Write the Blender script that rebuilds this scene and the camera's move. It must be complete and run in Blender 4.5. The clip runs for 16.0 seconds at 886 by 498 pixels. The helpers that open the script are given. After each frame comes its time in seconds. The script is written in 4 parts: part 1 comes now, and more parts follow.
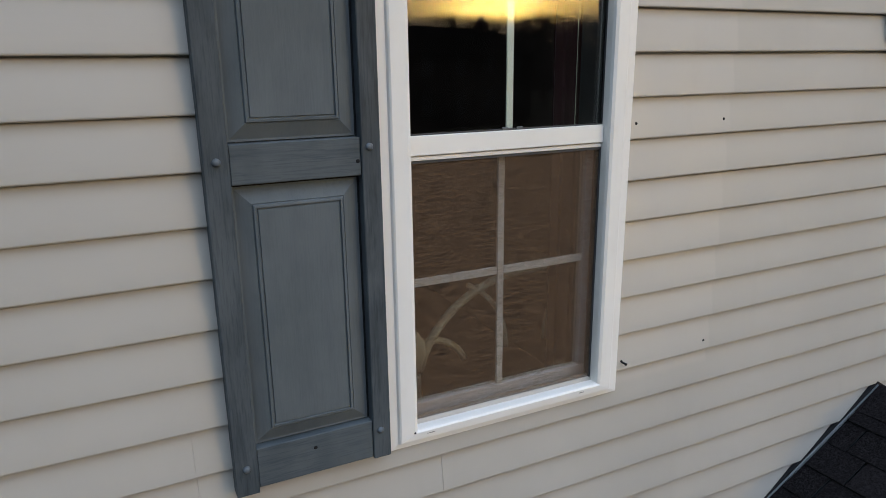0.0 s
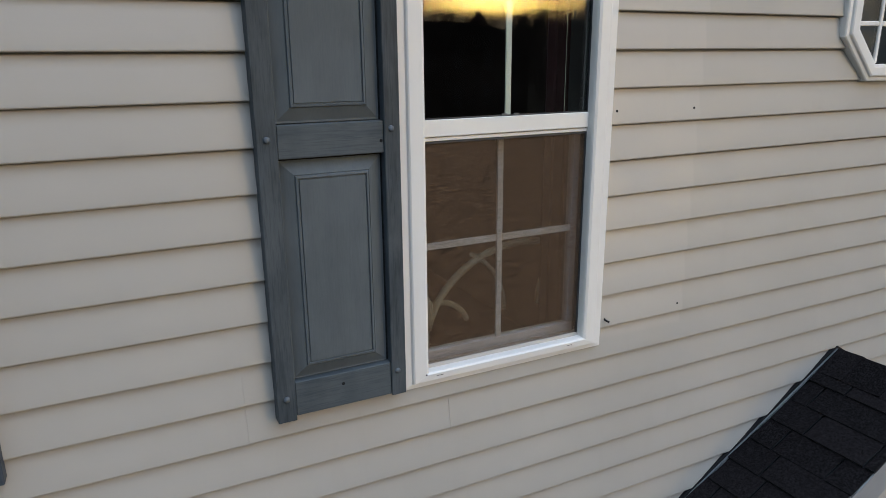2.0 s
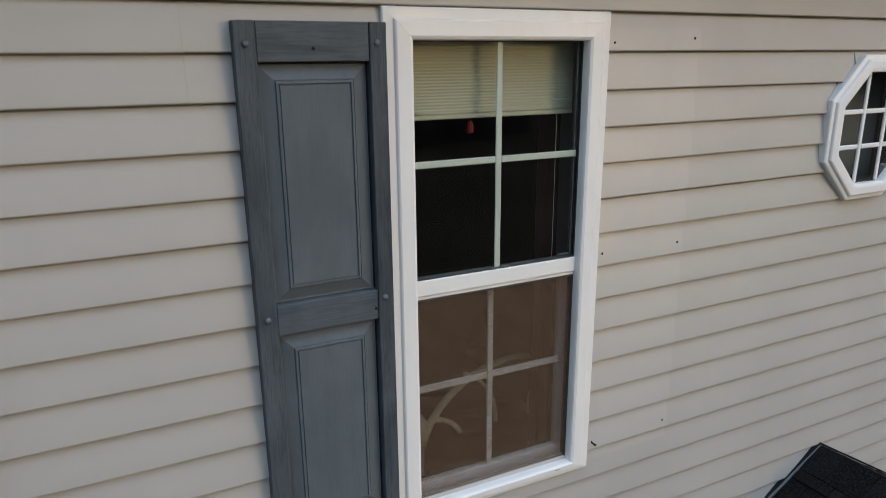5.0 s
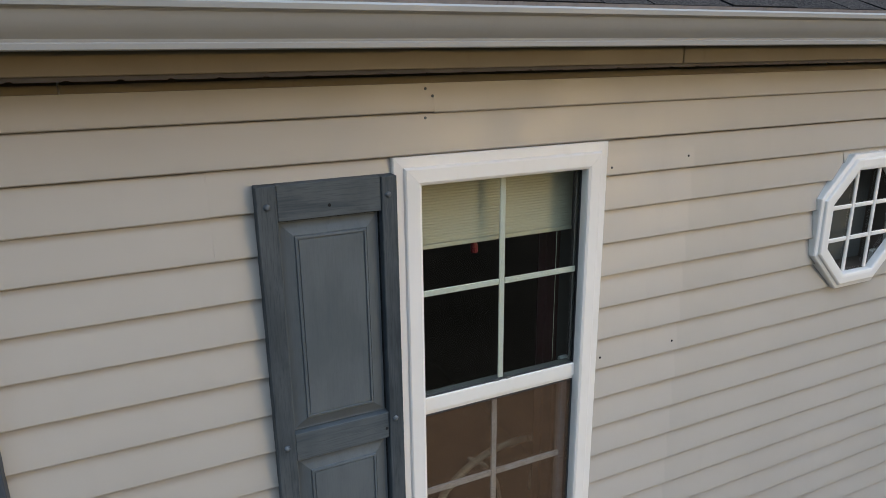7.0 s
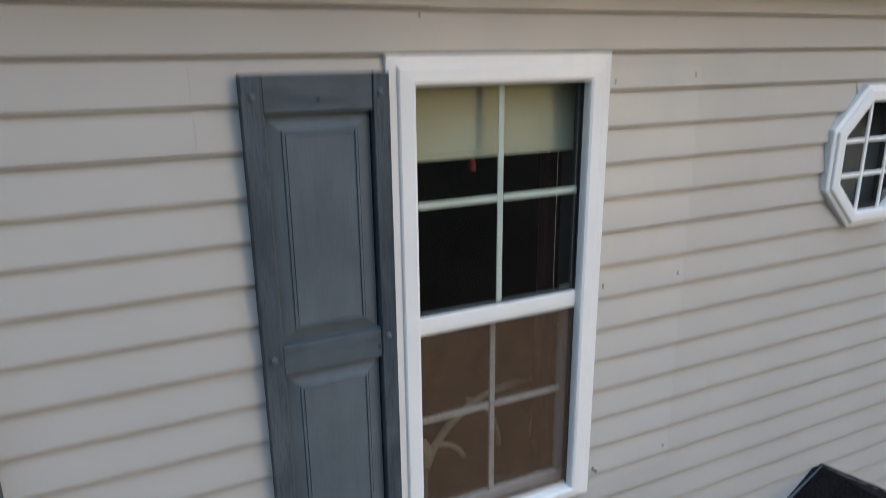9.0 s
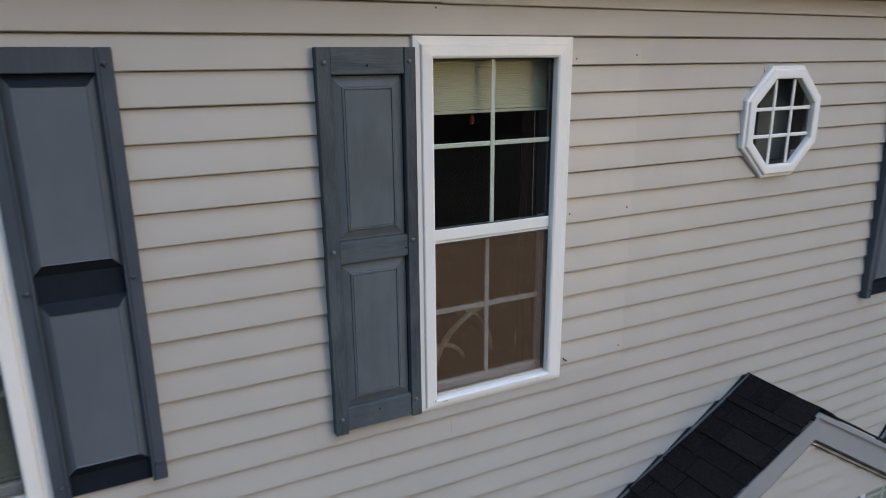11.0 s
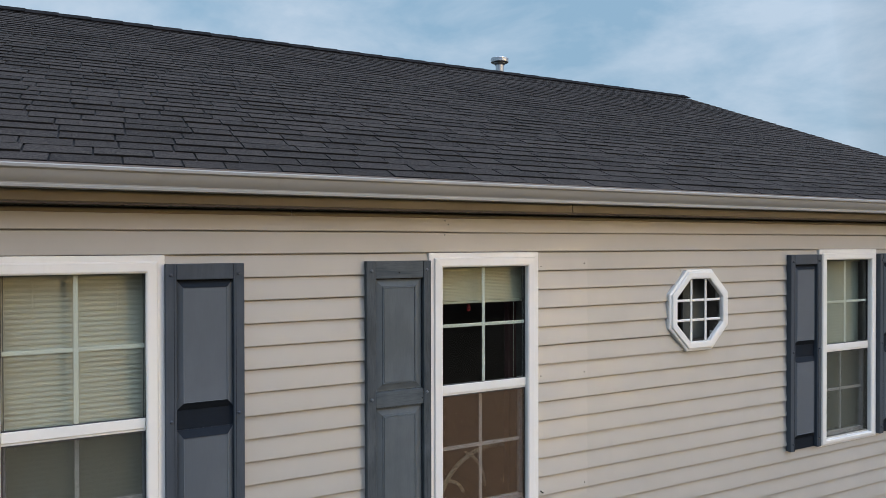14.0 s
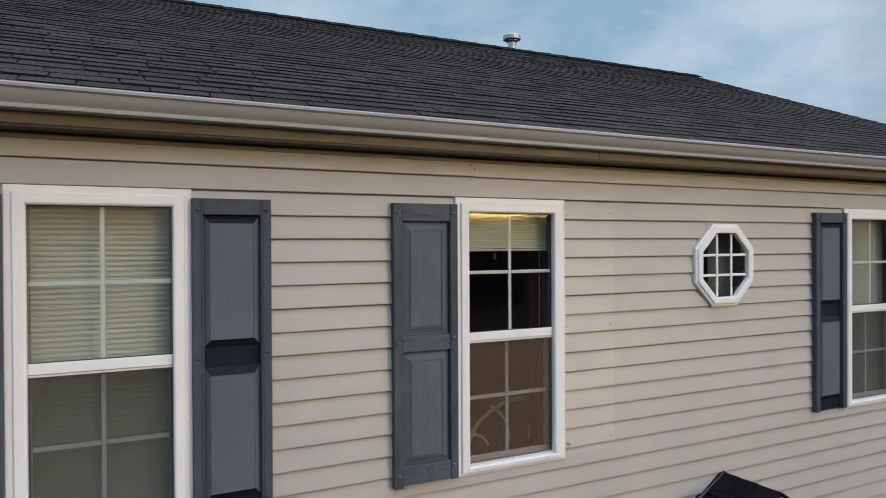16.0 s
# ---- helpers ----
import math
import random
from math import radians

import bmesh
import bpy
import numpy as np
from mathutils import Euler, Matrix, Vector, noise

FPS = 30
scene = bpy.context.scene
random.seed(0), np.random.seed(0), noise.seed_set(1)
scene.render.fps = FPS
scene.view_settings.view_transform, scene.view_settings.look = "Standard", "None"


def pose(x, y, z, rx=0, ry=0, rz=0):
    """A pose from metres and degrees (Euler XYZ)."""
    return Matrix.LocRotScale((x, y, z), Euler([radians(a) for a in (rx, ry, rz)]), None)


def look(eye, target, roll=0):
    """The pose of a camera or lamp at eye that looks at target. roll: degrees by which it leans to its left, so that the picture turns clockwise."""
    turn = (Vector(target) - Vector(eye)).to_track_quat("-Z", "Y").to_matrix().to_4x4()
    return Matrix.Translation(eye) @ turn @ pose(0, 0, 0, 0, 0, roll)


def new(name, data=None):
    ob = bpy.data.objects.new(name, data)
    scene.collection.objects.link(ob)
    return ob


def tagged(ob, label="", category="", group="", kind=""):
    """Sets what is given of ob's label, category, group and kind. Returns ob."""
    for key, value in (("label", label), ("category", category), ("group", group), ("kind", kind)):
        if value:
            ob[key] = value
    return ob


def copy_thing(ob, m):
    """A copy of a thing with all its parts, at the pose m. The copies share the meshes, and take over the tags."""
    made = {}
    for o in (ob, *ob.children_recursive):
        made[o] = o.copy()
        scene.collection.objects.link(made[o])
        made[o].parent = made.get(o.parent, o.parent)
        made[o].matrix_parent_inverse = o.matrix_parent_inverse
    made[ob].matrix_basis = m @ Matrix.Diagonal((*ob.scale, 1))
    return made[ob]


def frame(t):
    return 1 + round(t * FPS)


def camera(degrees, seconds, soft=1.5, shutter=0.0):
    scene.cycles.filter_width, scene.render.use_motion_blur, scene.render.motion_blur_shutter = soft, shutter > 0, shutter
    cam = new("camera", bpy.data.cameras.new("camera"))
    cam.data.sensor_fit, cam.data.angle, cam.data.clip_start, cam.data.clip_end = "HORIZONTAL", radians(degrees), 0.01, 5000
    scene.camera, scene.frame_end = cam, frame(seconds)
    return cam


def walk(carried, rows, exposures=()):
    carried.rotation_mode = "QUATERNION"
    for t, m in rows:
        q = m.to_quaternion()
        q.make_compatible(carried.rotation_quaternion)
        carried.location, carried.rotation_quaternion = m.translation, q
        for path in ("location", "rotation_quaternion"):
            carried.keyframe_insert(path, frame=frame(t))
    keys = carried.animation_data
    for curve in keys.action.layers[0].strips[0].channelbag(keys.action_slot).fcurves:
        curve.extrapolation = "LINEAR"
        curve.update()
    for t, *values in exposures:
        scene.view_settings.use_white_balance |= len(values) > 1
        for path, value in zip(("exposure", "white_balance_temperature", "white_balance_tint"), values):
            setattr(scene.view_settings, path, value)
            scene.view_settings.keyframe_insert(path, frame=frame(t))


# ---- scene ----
cam = camera(66.2, 16.0, soft=0.55, shutter=0.4)
PATH = [
    (0.0, (-0.902, -1.466, 4.609), (-0.058, 0.269, 4.082), -0.7),
    (0.5, (-0.929, -1.522, 4.633), (-0.090, 0.207, 4.081), -0.4),
    (1.0, (-1.012, -1.647, 4.619), (-0.163, 0.079, 4.070), -0.3),
    (1.5, (-1.049, -1.700, 4.611), (-0.197, 0.026, 4.069), -0.4),
    (2.0, (-1.065, -1.724, 4.613), (-0.214, 0.003, 4.070), -0.5),
    (2.5, (-1.073, -1.713, 4.633), (-0.220, 0.012, 4.089), -0.4),
    (3.0, (-1.067, -1.712, 4.697), (-0.216, 0.015, 4.155), -0.4),
    (5.5, (-1.023, -1.732, 5.186), (-0.183, 0.000, 4.645), -0.6),
    (6.0, (-1.024, -1.740, 5.314), (-0.189, -0.005, 4.770), -0.7),
    (6.5, (-1.034, -1.740, 5.439), (-0.201, -0.007, 4.886), -0.6),
    (7.0, (-1.037, -1.736, 5.476), (-0.206, -0.005, 4.918), -0.6),
    (7.5, (-1.034, -1.731, 5.486), (-0.203, -0.000, 4.926), -0.6),
    (8.0, (-1.030, -1.723, 5.496), (-0.201, 0.008, 4.935), -0.5),
    (8.5, (-1.022, -1.716, 5.512), (-0.194, 0.014, 4.945), -0.5),
    (9.0, (-1.009, -1.737, 5.208), (-0.192, 0.001, 4.649), -0.6),
    (9.2, (-1.021, -1.726, 5.034), (-0.189, 0.008, 4.485), -0.5),
    (11.3, (-1.626, -2.798, 5.152), (-0.766, -1.074, 4.615), -0.5),
    (11.5, (-1.770, -3.086, 5.172), (-0.915, -1.363, 4.624), -0.4),
    (12.0, (-1.959, -3.370, 5.155), (-1.082, -1.618, 4.750), -0.5),
    (12.5, (-2.006, -3.428, 5.222), (-1.110, -1.650, 5.039), -0.1),
    (13.0, (-2.014, -3.467, 5.229), (-1.119, -1.679, 5.214), -0.2),
    (13.5, (-2.010, -3.457, 5.244), (-1.113, -1.669, 5.228), -0.1),
    (14.0, (-1.992, -3.434, 5.252), (-1.093, -1.647, 5.236), -0.1),
    (14.5, (-1.965, -3.437, 5.130), (-1.073, -1.646, 5.114), -0.2),
    (15.0, (-1.957, -3.422, 4.963), (-1.065, -1.631, 4.948), -0.2),
    (15.5, (-1.964, -3.403, 4.938), (-1.072, -1.613, 4.923), -0.2),
    (16.0, (-2.082, -3.331, 4.942), (-1.193, -1.540, 4.928), -0.3),
]
walk(cam, [(t, look(eye, target, roll)) for t, eye, target, roll in PATH], exposures=[(0.0, -0.40, 6000, 10), (3.0, -0.47, 5990, 10), (5.5, -0.37, 5960, 10), (8.4, -0.32, 5970, 10), (9.0, -0.34, 5620, 10), (11.5, -0.48, 5700, 12), (12.5, -0.43, 5840, 12), (13.0, -0.21, 5900, 12), (16.0, -0.27, 6120, 12)])

# ---- world and sun: a low sun behind thin evening cloud, facing the wall from its right ----
SUN_AZ, SUN_EL = 148.4, 6.8          # degrees clockwise from +y, degrees above the horizon
SUN_DIR = Vector((math.sin(radians(SUN_AZ)) * math.cos(radians(SUN_EL)), math.cos(radians(SUN_AZ)) * math.cos(radians(SUN_EL)), math.sin(radians(SUN_EL))))
GLOW_DIR = Vector((SUN_DIR.x, SUN_DIR.y, math.sin(radians(4.5)))).normalized()
world = bpy.data.worlds.new("evening_sky")
scene.world = world
world.use_nodes = True
wn, wl = world.node_tree.nodes, world.node_tree.links
wn.clear()


def wnode(kind, **values):
    n = wn.new(kind)
    for key, value in values.items():
        n.inputs[key].default_value = value
    return n


def wmath(op, a, b=None):
    n = wn.new("ShaderNodeMath")
    n.operation = op
    for i, v in enumerate((a, b)):
        if v is None:
            continue
        if isinstance(v, (int, float)):
            n.inputs[i].default_value = v
        else:
            wl.new(v, n.inputs[i])
    return n.outputs[0]


sky = wn.new("ShaderNodeTexSky")
sky.sky_type, sky.sun_disc = "NISHITA", False
sky.sun_elevation, sky.sun_rotation = radians(SUN_EL), radians(SUN_AZ)
sky.air_density, sky.dust_density, sky.ozone_density = 1.0, 1.5, 1.5
wcoord = wn.new("ShaderNodeTexCoord")
wdot = wn.new("ShaderNodeVectorMath")
wdot.operation = "DOT_PRODUCT"
wdot.inputs[1].default_value = SUN_DIR
wl.new(wcoord.outputs["Generated"], wdot.inputs[0])
facing = wmath("MAXIMUM", wdot.outputs["Value"], 0.0)
# thin cloud sheet, streaked along the horizon
wmap = wn.new("ShaderNodeMapping")
wmap.inputs["Scale"].default_value = (1.6, 1.6, 3.6)
wl.new(wcoord.outputs["Generated"], wmap.inputs["Vector"])
wnoise = wnode("ShaderNodeTexNoise", Scale=2.8, Detail=8.0, Roughness=0.58, Distortion=0.25)
wl.new(wmap.outputs["Vector"], wnoise.inputs["Vector"])
wramp = wn.new("ShaderNodeValToRGB")
wramp.color_ramp.elements[0].position, wramp.color_ramp.elements[1].position = 0.38, 0.66
wl.new(wnoise.outputs["Fac"], wramp.inputs["Fac"])
skyscale = wn.new("ShaderNodeVectorMath")
skyscale.operation = "SCALE"
skyscale.inputs["Scale"].default_value = 0.12
wl.new(sky.outputs["Color"], skyscale.inputs[0])
cloudmix = wn.new("ShaderNodeMixRGB")
cloudmix.inputs["Color2"].default_value = (0.66, 0.765, 0.84, 1)
wl.new(wmath("MULTIPLY", wramp.outputs["Color"], 0.85), cloudmix.inputs["Fac"])
haze = wn.new("ShaderNodeMixRGB")
haze.inputs["Fac"].default_value = 0.75
haze.inputs["Color2"].default_value = (0.42, 0.64, 0.80, 1)
wl.new(skyscale.outputs["Vector"], haze.inputs["Color1"])
wl.new(haze.outputs["Color"], cloudmix.inputs["Color1"])
# the glow of the sun through the cloud: wide and warm, tight and bright
glow_wide = wn.new("ShaderNodeMixRGB")
glow_wide.blend_type = "ADD"
glow_wide.inputs["Fac"].default_value = 1.0
wide = wn.new("ShaderNodeVectorMath")
wide.operation = "SCALE"
wide.inputs[0].default_value = (1.0, 0.67, 0.31)
# a grey bank of cloud lies along the horizon under the glow
wup = wn.new("ShaderNodeSeparateXYZ")
wl.new(wcoord.outputs["Generated"], wup.inputs[0])
bank = wn.new("ShaderNodeMapRange")
bank.interpolation_type = "SMOOTHSTEP"
for key, value in (("From Min", 0.044), ("From Max", 0.064), ("To Min", 0.06), ("To Max", 1.0)):
    bank.inputs[key].default_value = value
wl.new(wup.outputs["Z"], bank.inputs["Value"])
clear_of_bank = bank.outputs["Result"]
wl.new(wmath("MULTIPLY", wmath("MULTIPLY", wmath("POWER", facing, 9.0), 1.75), wmath("ADD", wmath("MULTIPLY", clear_of_bank, 0.6), 0.4)), wide.inputs["Scale"])
dimmed = wn.new("ShaderNodeVectorMath")
dimmed.operation = "SCALE"
wl.new(cloudmix.outputs["Color"], dimmed.inputs[0])
wl.new(wmath("SUBTRACT", 1.0, wmath("MULTIPLY", wmath("POWER", facing, 0.6), 0.80)), dimmed.inputs["Scale"])
wl.new(dimmed.outputs["Vector"], glow_wide.inputs["Color1"])
wl.new(wide.outputs["Vector"], glow_wide.inputs["Color2"])
# the whole western half of the sky is brighter, high up as well
HIGH_DIR = (SUN_DIR + Vector((0, 0, 2.2))).normalized()
hdot = wn.new("ShaderNodeVectorMath")
hdot.operation = "DOT_PRODUCT"
hdot.inputs[1].default_value = HIGH_DIR
wl.new(wcoord.outputs["Generated"], hdot.inputs[0])
high = wn.new("ShaderNodeVectorMath")
high.operation = "SCALE"
high.inputs[0].default_value = (0.76, 0.91, 1.14)
wl.new(wmath("MULTIPLY", wmath("POWER", wmath("MAXIMUM", hdot.outputs["Value"], 0.0), 3.5), 3.5), high.inputs["Scale"])
glow_high = wn.new("ShaderNodeMixRGB")
glow_high.blend_type = "ADD"
glow_high.inputs["Fac"].default_value = 1.0
wl.new(glow_wide.outputs["Color"], glow_high.inputs["Color1"])
wl.new(high.outputs["Vector"], glow_high.inputs["Color2"])
glow_tight = wn.new("ShaderNodeMixRGB")
glow_tight.blend_type = "ADD"
glow_tight.inputs["Fac"].default_value = 1.0
tight = wn.new("ShaderNodeVectorMath")
tight.operation = "SCALE"
tight.inputs[0].default_value = (1.0, 0.65, 0.14)
bmap = wn.new("ShaderNodeMapping")
bmap.inputs["Scale"].default_value = (3.0, 3.0, 34.0)
wl.new(wcoord.outputs["Generated"], bmap.inputs["Vector"])
bnoise = wnode("ShaderNodeTexNoise", Scale=1.6, Detail=5.0, Roughness=0.6, Distortion=0.3)
wl.new(bmap.outputs["Vector"], bnoise.inputs["Vector"])
streak = wmath("ADD", wmath("MULTIPLY", wmath("POWER", bnoise.outputs["Fac"], 2.0), 3.6), 0.12)
away = wn.new("ShaderNodeVectorMath")
away.operation = "SUBTRACT"
away.inputs[1].default_value = GLOW_DIR
wl.new(wcoord.outputs["Generated"], away.inputs[0])
flat = wn.new("ShaderNodeVectorMath")
flat.operation = "MULTIPLY"
flat.inputs[1].default_value = (0.80, 0.80, 2.7)
wl.new(away.outputs["Vector"], flat.inputs[0])
flat_dot = wn.new("ShaderNodeVectorMath")
flat_dot.operation = "DOT_PRODUCT"
wl.new(flat.outputs["Vector"], flat_dot.inputs[0])
wl.new(flat.outputs["Vector"], flat_dot.inputs[1])
fall = wmath("POWER", 2.718, wmath("MULTIPLY", flat_dot.outputs["Value"], -42.0))
core = wmath("ADD", wmath("MULTIPLY", fall, 4.5), wmath("MULTIPLY", wmath("POWER", fall, 6.0), 40.0))
wl.new(wmath("MULTIPLY", wmath("MULTIPLY", core, streak), clear_of_bank), tight.inputs["Scale"])
wl.new(glow_high.outputs["Color"], glow_tight.inputs["Color1"])
wl.new(tight.outputs["Vector"], glow_tight.inputs["Color2"])
wbg = wnode("ShaderNodeBackground", Strength=1.0)
wl.new(glow_tight.outputs["Color"], wbg.inputs["Color"])
wout = wn.new("ShaderNodeOutputWorld")
wl.new(wbg.outputs["Background"], wout.inputs["Surface"])

sun_data = bpy.data.lights.new("sun", "SUN")
sun_data.energy, sun_data.angle, sun_data.color = 0.45, radians(2.6), (1.0, 0.72, 0.42)
sun = new("sun", sun_data)
sun.matrix_world = look(SUN_DIR * 30, (0, 0, 0))


# ---- materials ----
class Mat:
    """A small builder for procedural node materials."""

    def __init__(self, name, rough=0.6, metal=0.0, spec=0.5):
        self.m = bpy.data.materials.new(name)
        self.m.use_nodes = True
        self.n, self.l = self.m.node_tree.nodes, self.m.node_tree.links
        self.b = self.n["Principled BSDF"]
        self.b.inputs["Roughness"].default_value = rough
        self.b.inputs["Metallic"].default_value = metal
        self.b.inputs["Specular IOR Level"].default_value = spec
        self.geo = self.n.new("ShaderNodeNewGeometry")

    def put(self, v, socket):
        if isinstance(v, (int, float)):
            socket.default_value = v
        elif isinstance(v, tuple):
            socket.default_value = (*v, 1.0) if len(v) == 3 and len(socket.default_value) == 4 else v
        else:
            self.l.new(v, socket)

    def noise(self, scale, stretch=(1, 1, 1), detail=4.0, rough=0.55, distort=0.0):
        mp = self.n.new("ShaderNodeMapping")
        mp.inputs["Scale"].default_value = stretch
        self.l.new(self.geo.outputs["Position"], mp.inputs["Vector"])
        t = self.n.new("ShaderNodeTexNoise")
        t.inputs["Scale"].default_value, t.inputs["Detail"].default_value = scale, detail
        t.inputs["Roughness"].default_value, t.inputs["Distortion"].default_value = rough, distort
        self.l.new(mp.outputs["Vector"], t.inputs["Vector"])
        return t.outputs["Fac"]

    def ramp(self, fac, lo, hi, a=0.0, b=1.0):
        r = self.n.new("ShaderNodeMapRange")
        r.interpolation_type = "SMOOTHSTEP"
        self.put(fac, r.inputs["Value"])
        for key, v in (("From Min", lo), ("From Max", hi), ("To Min", a), ("To Max", b)):
            r.inputs[key].default_value = v
        return r.outputs["Result"]

    def calc(self, op, a, b):
        t = self.n.new("ShaderNodeMath")
        t.operation = op
        self.put(a, t.inputs[0])
        self.put(b, t.inputs[1])
        return t.outputs[0]

    def mix(self, fac, a, b, mode="MIX"):
        t = self.n.new("ShaderNodeMixRGB")
        t.blend_type = mode
        self.put(fac, t.inputs["Fac"])
        self.put(a, t.inputs["Color1"])
        self.put(b, t.inputs["Color2"])
        return t.outputs["Color"]

    def bump(self, height, strength=0.3, distance=0.002):
        t = self.n.new("ShaderNodeBump")
        t.inputs["Strength"].default_value, t.inputs["Distance"].default_value = strength, distance
        self.l.new(height, t.inputs["Height"])
        self.l.new(t.outputs["Normal"], self.b.inputs["Normal"])

    def color(self, v):
        self.put(v, self.b.inputs["Base Color"])
        return self

    def rough(self, v):
        self.put(v, self.b.inputs["Roughness"])

    def random(self, island=False):
        if island:
            return self.geo.outputs["Random Per Island"]
        return self.n.new("ShaderNodeObjectInfo").outputs["Random"]

    def axis(self, i):
        t = self.n.new("ShaderNodeSeparateXYZ")
        self.l.new(self.geo.outputs["Position"], t.inputs[0])
        return t.outputs[i]


def siding_material():
    """Beige vinyl clapboard, slightly chalked; less faded where the lost shutter hung."""
    m = Mat("beige_vinyl_siding", 0.5, spec=0.6)
    base = m.mix(m.ramp(m.noise(1.3), 0.3, 0.7), (0.424, 0.397, 0.351), (0.462, 0.432, 0.382))
    base = m.mix(m.ramp(m.random(), 0.0, 1.0, 0.0, 0.25), base, (0.440, 0.408, 0.358))
    x, z = m.axis(0), m.axis(2)
    edge = m.noise(60, detail=2)
    xe = m.calc("ADD", x, m.calc("MULTIPLY", edge, 0.006))
    inside = m.calc("MULTIPLY", m.ramp(xe, 0.362, 0.370), m.ramp(xe, 0.744, 0.756, 1.0, 0.0))
    inside = m.calc("MULTIPLY", inside, m.calc("MULTIPLY", m.ramp(z, 3.66, 3.69), m.ramp(z, 5.14, 5.17, 1.0, 0.0)))
    base = m.mix(m.calc("MULTIPLY", inside, 0.6), base, (0.500, 0.464, 0.410))
    streaks = m.ramp(m.noise(9, (1.0, 1.0, 0.12), 5.0, 0.65), 0.52, 0.80, 0.0, 0.28)
    base = m.mix(streaks, base, (0.40, 0.365, 0.32))
    specks = m.ramp(m.noise(210, detail=2), 0.72, 0.82, 0.0, 0.35)
    base = m.mix(specks, base, (0.36, 0.32, 0.27))
    m.color(base)
    m.rough(m.ramp(m.noise(5), 0.3, 0.7, 0.34, 0.5))
    grain = m.noise(40, (0.12, 1.0, 1.6), 5.0, 0.6)
    m.bump(grain, 0.12, 0.0015)
    return m.m


def plain_material(name, colour, rough=0.5, vary=0.08, grime=(0.5, 0.44, 0.36), grime_amount=0.2, scale=6.0, bump=0.1, bump_scale=120.0, metal=0.0, spec=0.4):
    m = Mat(name, rough, metal, spec)
    dark = tuple(c * (1 - vary) for c in colour)
    base = m.mix(m.ramp(m.noise(scale), 0.3, 0.7), dark, colour)
    base = m.mix(m.ramp(m.noise(scale * 3.1, (1, 1, 0.25), 6.0, 0.65), 0.55, 0.78, 0.0, grime_amount), base, tuple(c * g for c, g in zip(colour, grime)))
    m.color(base)
    m.rough(m.ramp(m.noise(scale * 1.7), 0.3, 0.7, max(rough - 0.08, 0.03), min(rough + 0.1, 1.0)))
    if bump:
        m.bump(m.noise(bump_scale, detail=3), bump, 0.001)
    return m.m


def shutter_material(name, colour, wear, dark, grain_along="z", wear_amount=0.5, spec=0.2):
    """Moulded wood-grain vinyl with faded, streaked paint."""
    m = Mat(name, 0.6, spec=spec)
    stretch = (1.0, 1.0, 0.05) if grain_along == "z" else (0.05, 1.0, 1.0)
    grain = m.noise(260, stretch, 4.0, 0.6, 0.3)
    blotch = m.noise(7, (1.0, 1.0, 0.5), 5.0, 0.6)
    base = m.mix(m.ramp(blotch, 0.35, 0.68), colour, wear)
    base = m.mix(m.ramp(grain, 0.46, 0.66, 0.0, wear_amount * 0.6), base, dark)
    streak = m.noise(26, (1.0, 1.0, 0.10) if grain_along == "z" else (0.1, 1.0, 1.0), 5.0, 0.7)
    base = m.mix(m.ramp(streak, 0.47, 0.70, 0.0, wear_amount * 0.75), base, dark)
    base = m.mix(m.ramp(m.noise(3.2), 0.52, 0.75, 0.0, 0.35), base, tuple(c * 1.22 for c in wear))
    m.color(base)
    m.rough(m.ramp(blotch, 0.3, 0.7, 0.45, 0.68))
    m.bump(grain, 0.3, 0.0012)
    return m.m


def shingle_material(name, island, shade=1.0, blue=1.0):
    m = Mat(name, 0.9, spec=0.08)
    r = m.random(island)
    tone = lambda r0, g0, b0: (r0 * shade * 1.05, g0 * shade * 0.98, b0 * shade * 0.94 * blue)
    base = m.mix(m.ramp(r, 0.0, 1.0), tone(0.0205, 0.0185, 0.0178), tone(0.052, 0.046, 0.043))
    coarse = m.noise(110, detail=4, rough=0.85)
    base = m.mix(m.ramp(coarse, 0.50, 0.60, 0.0, 0.9), base, tone(0.106, 0.096, 0.090))
    base = m.mix(m.ramp(coarse, 0.38, 0.49, 0.85, 0.0), base, tone(0.005, 0.005, 0.005))
    gran = m.noise(380, detail=2, rough=0.7)
    base = m.mix(m.ramp(gran, 0.52, 0.68, 0.0, 0.8), base, tone(0.142, 0.129, 0.119))
    base = m.mix(m.ramp(m.noise(1.1, detail=6), 0.45, 0.75, 0.0, 0.3), base, tone(0.044, 0.039, 0.036))
    m.color(base)
    m.bump(gran, 0.7, 0.002)
    return m.m


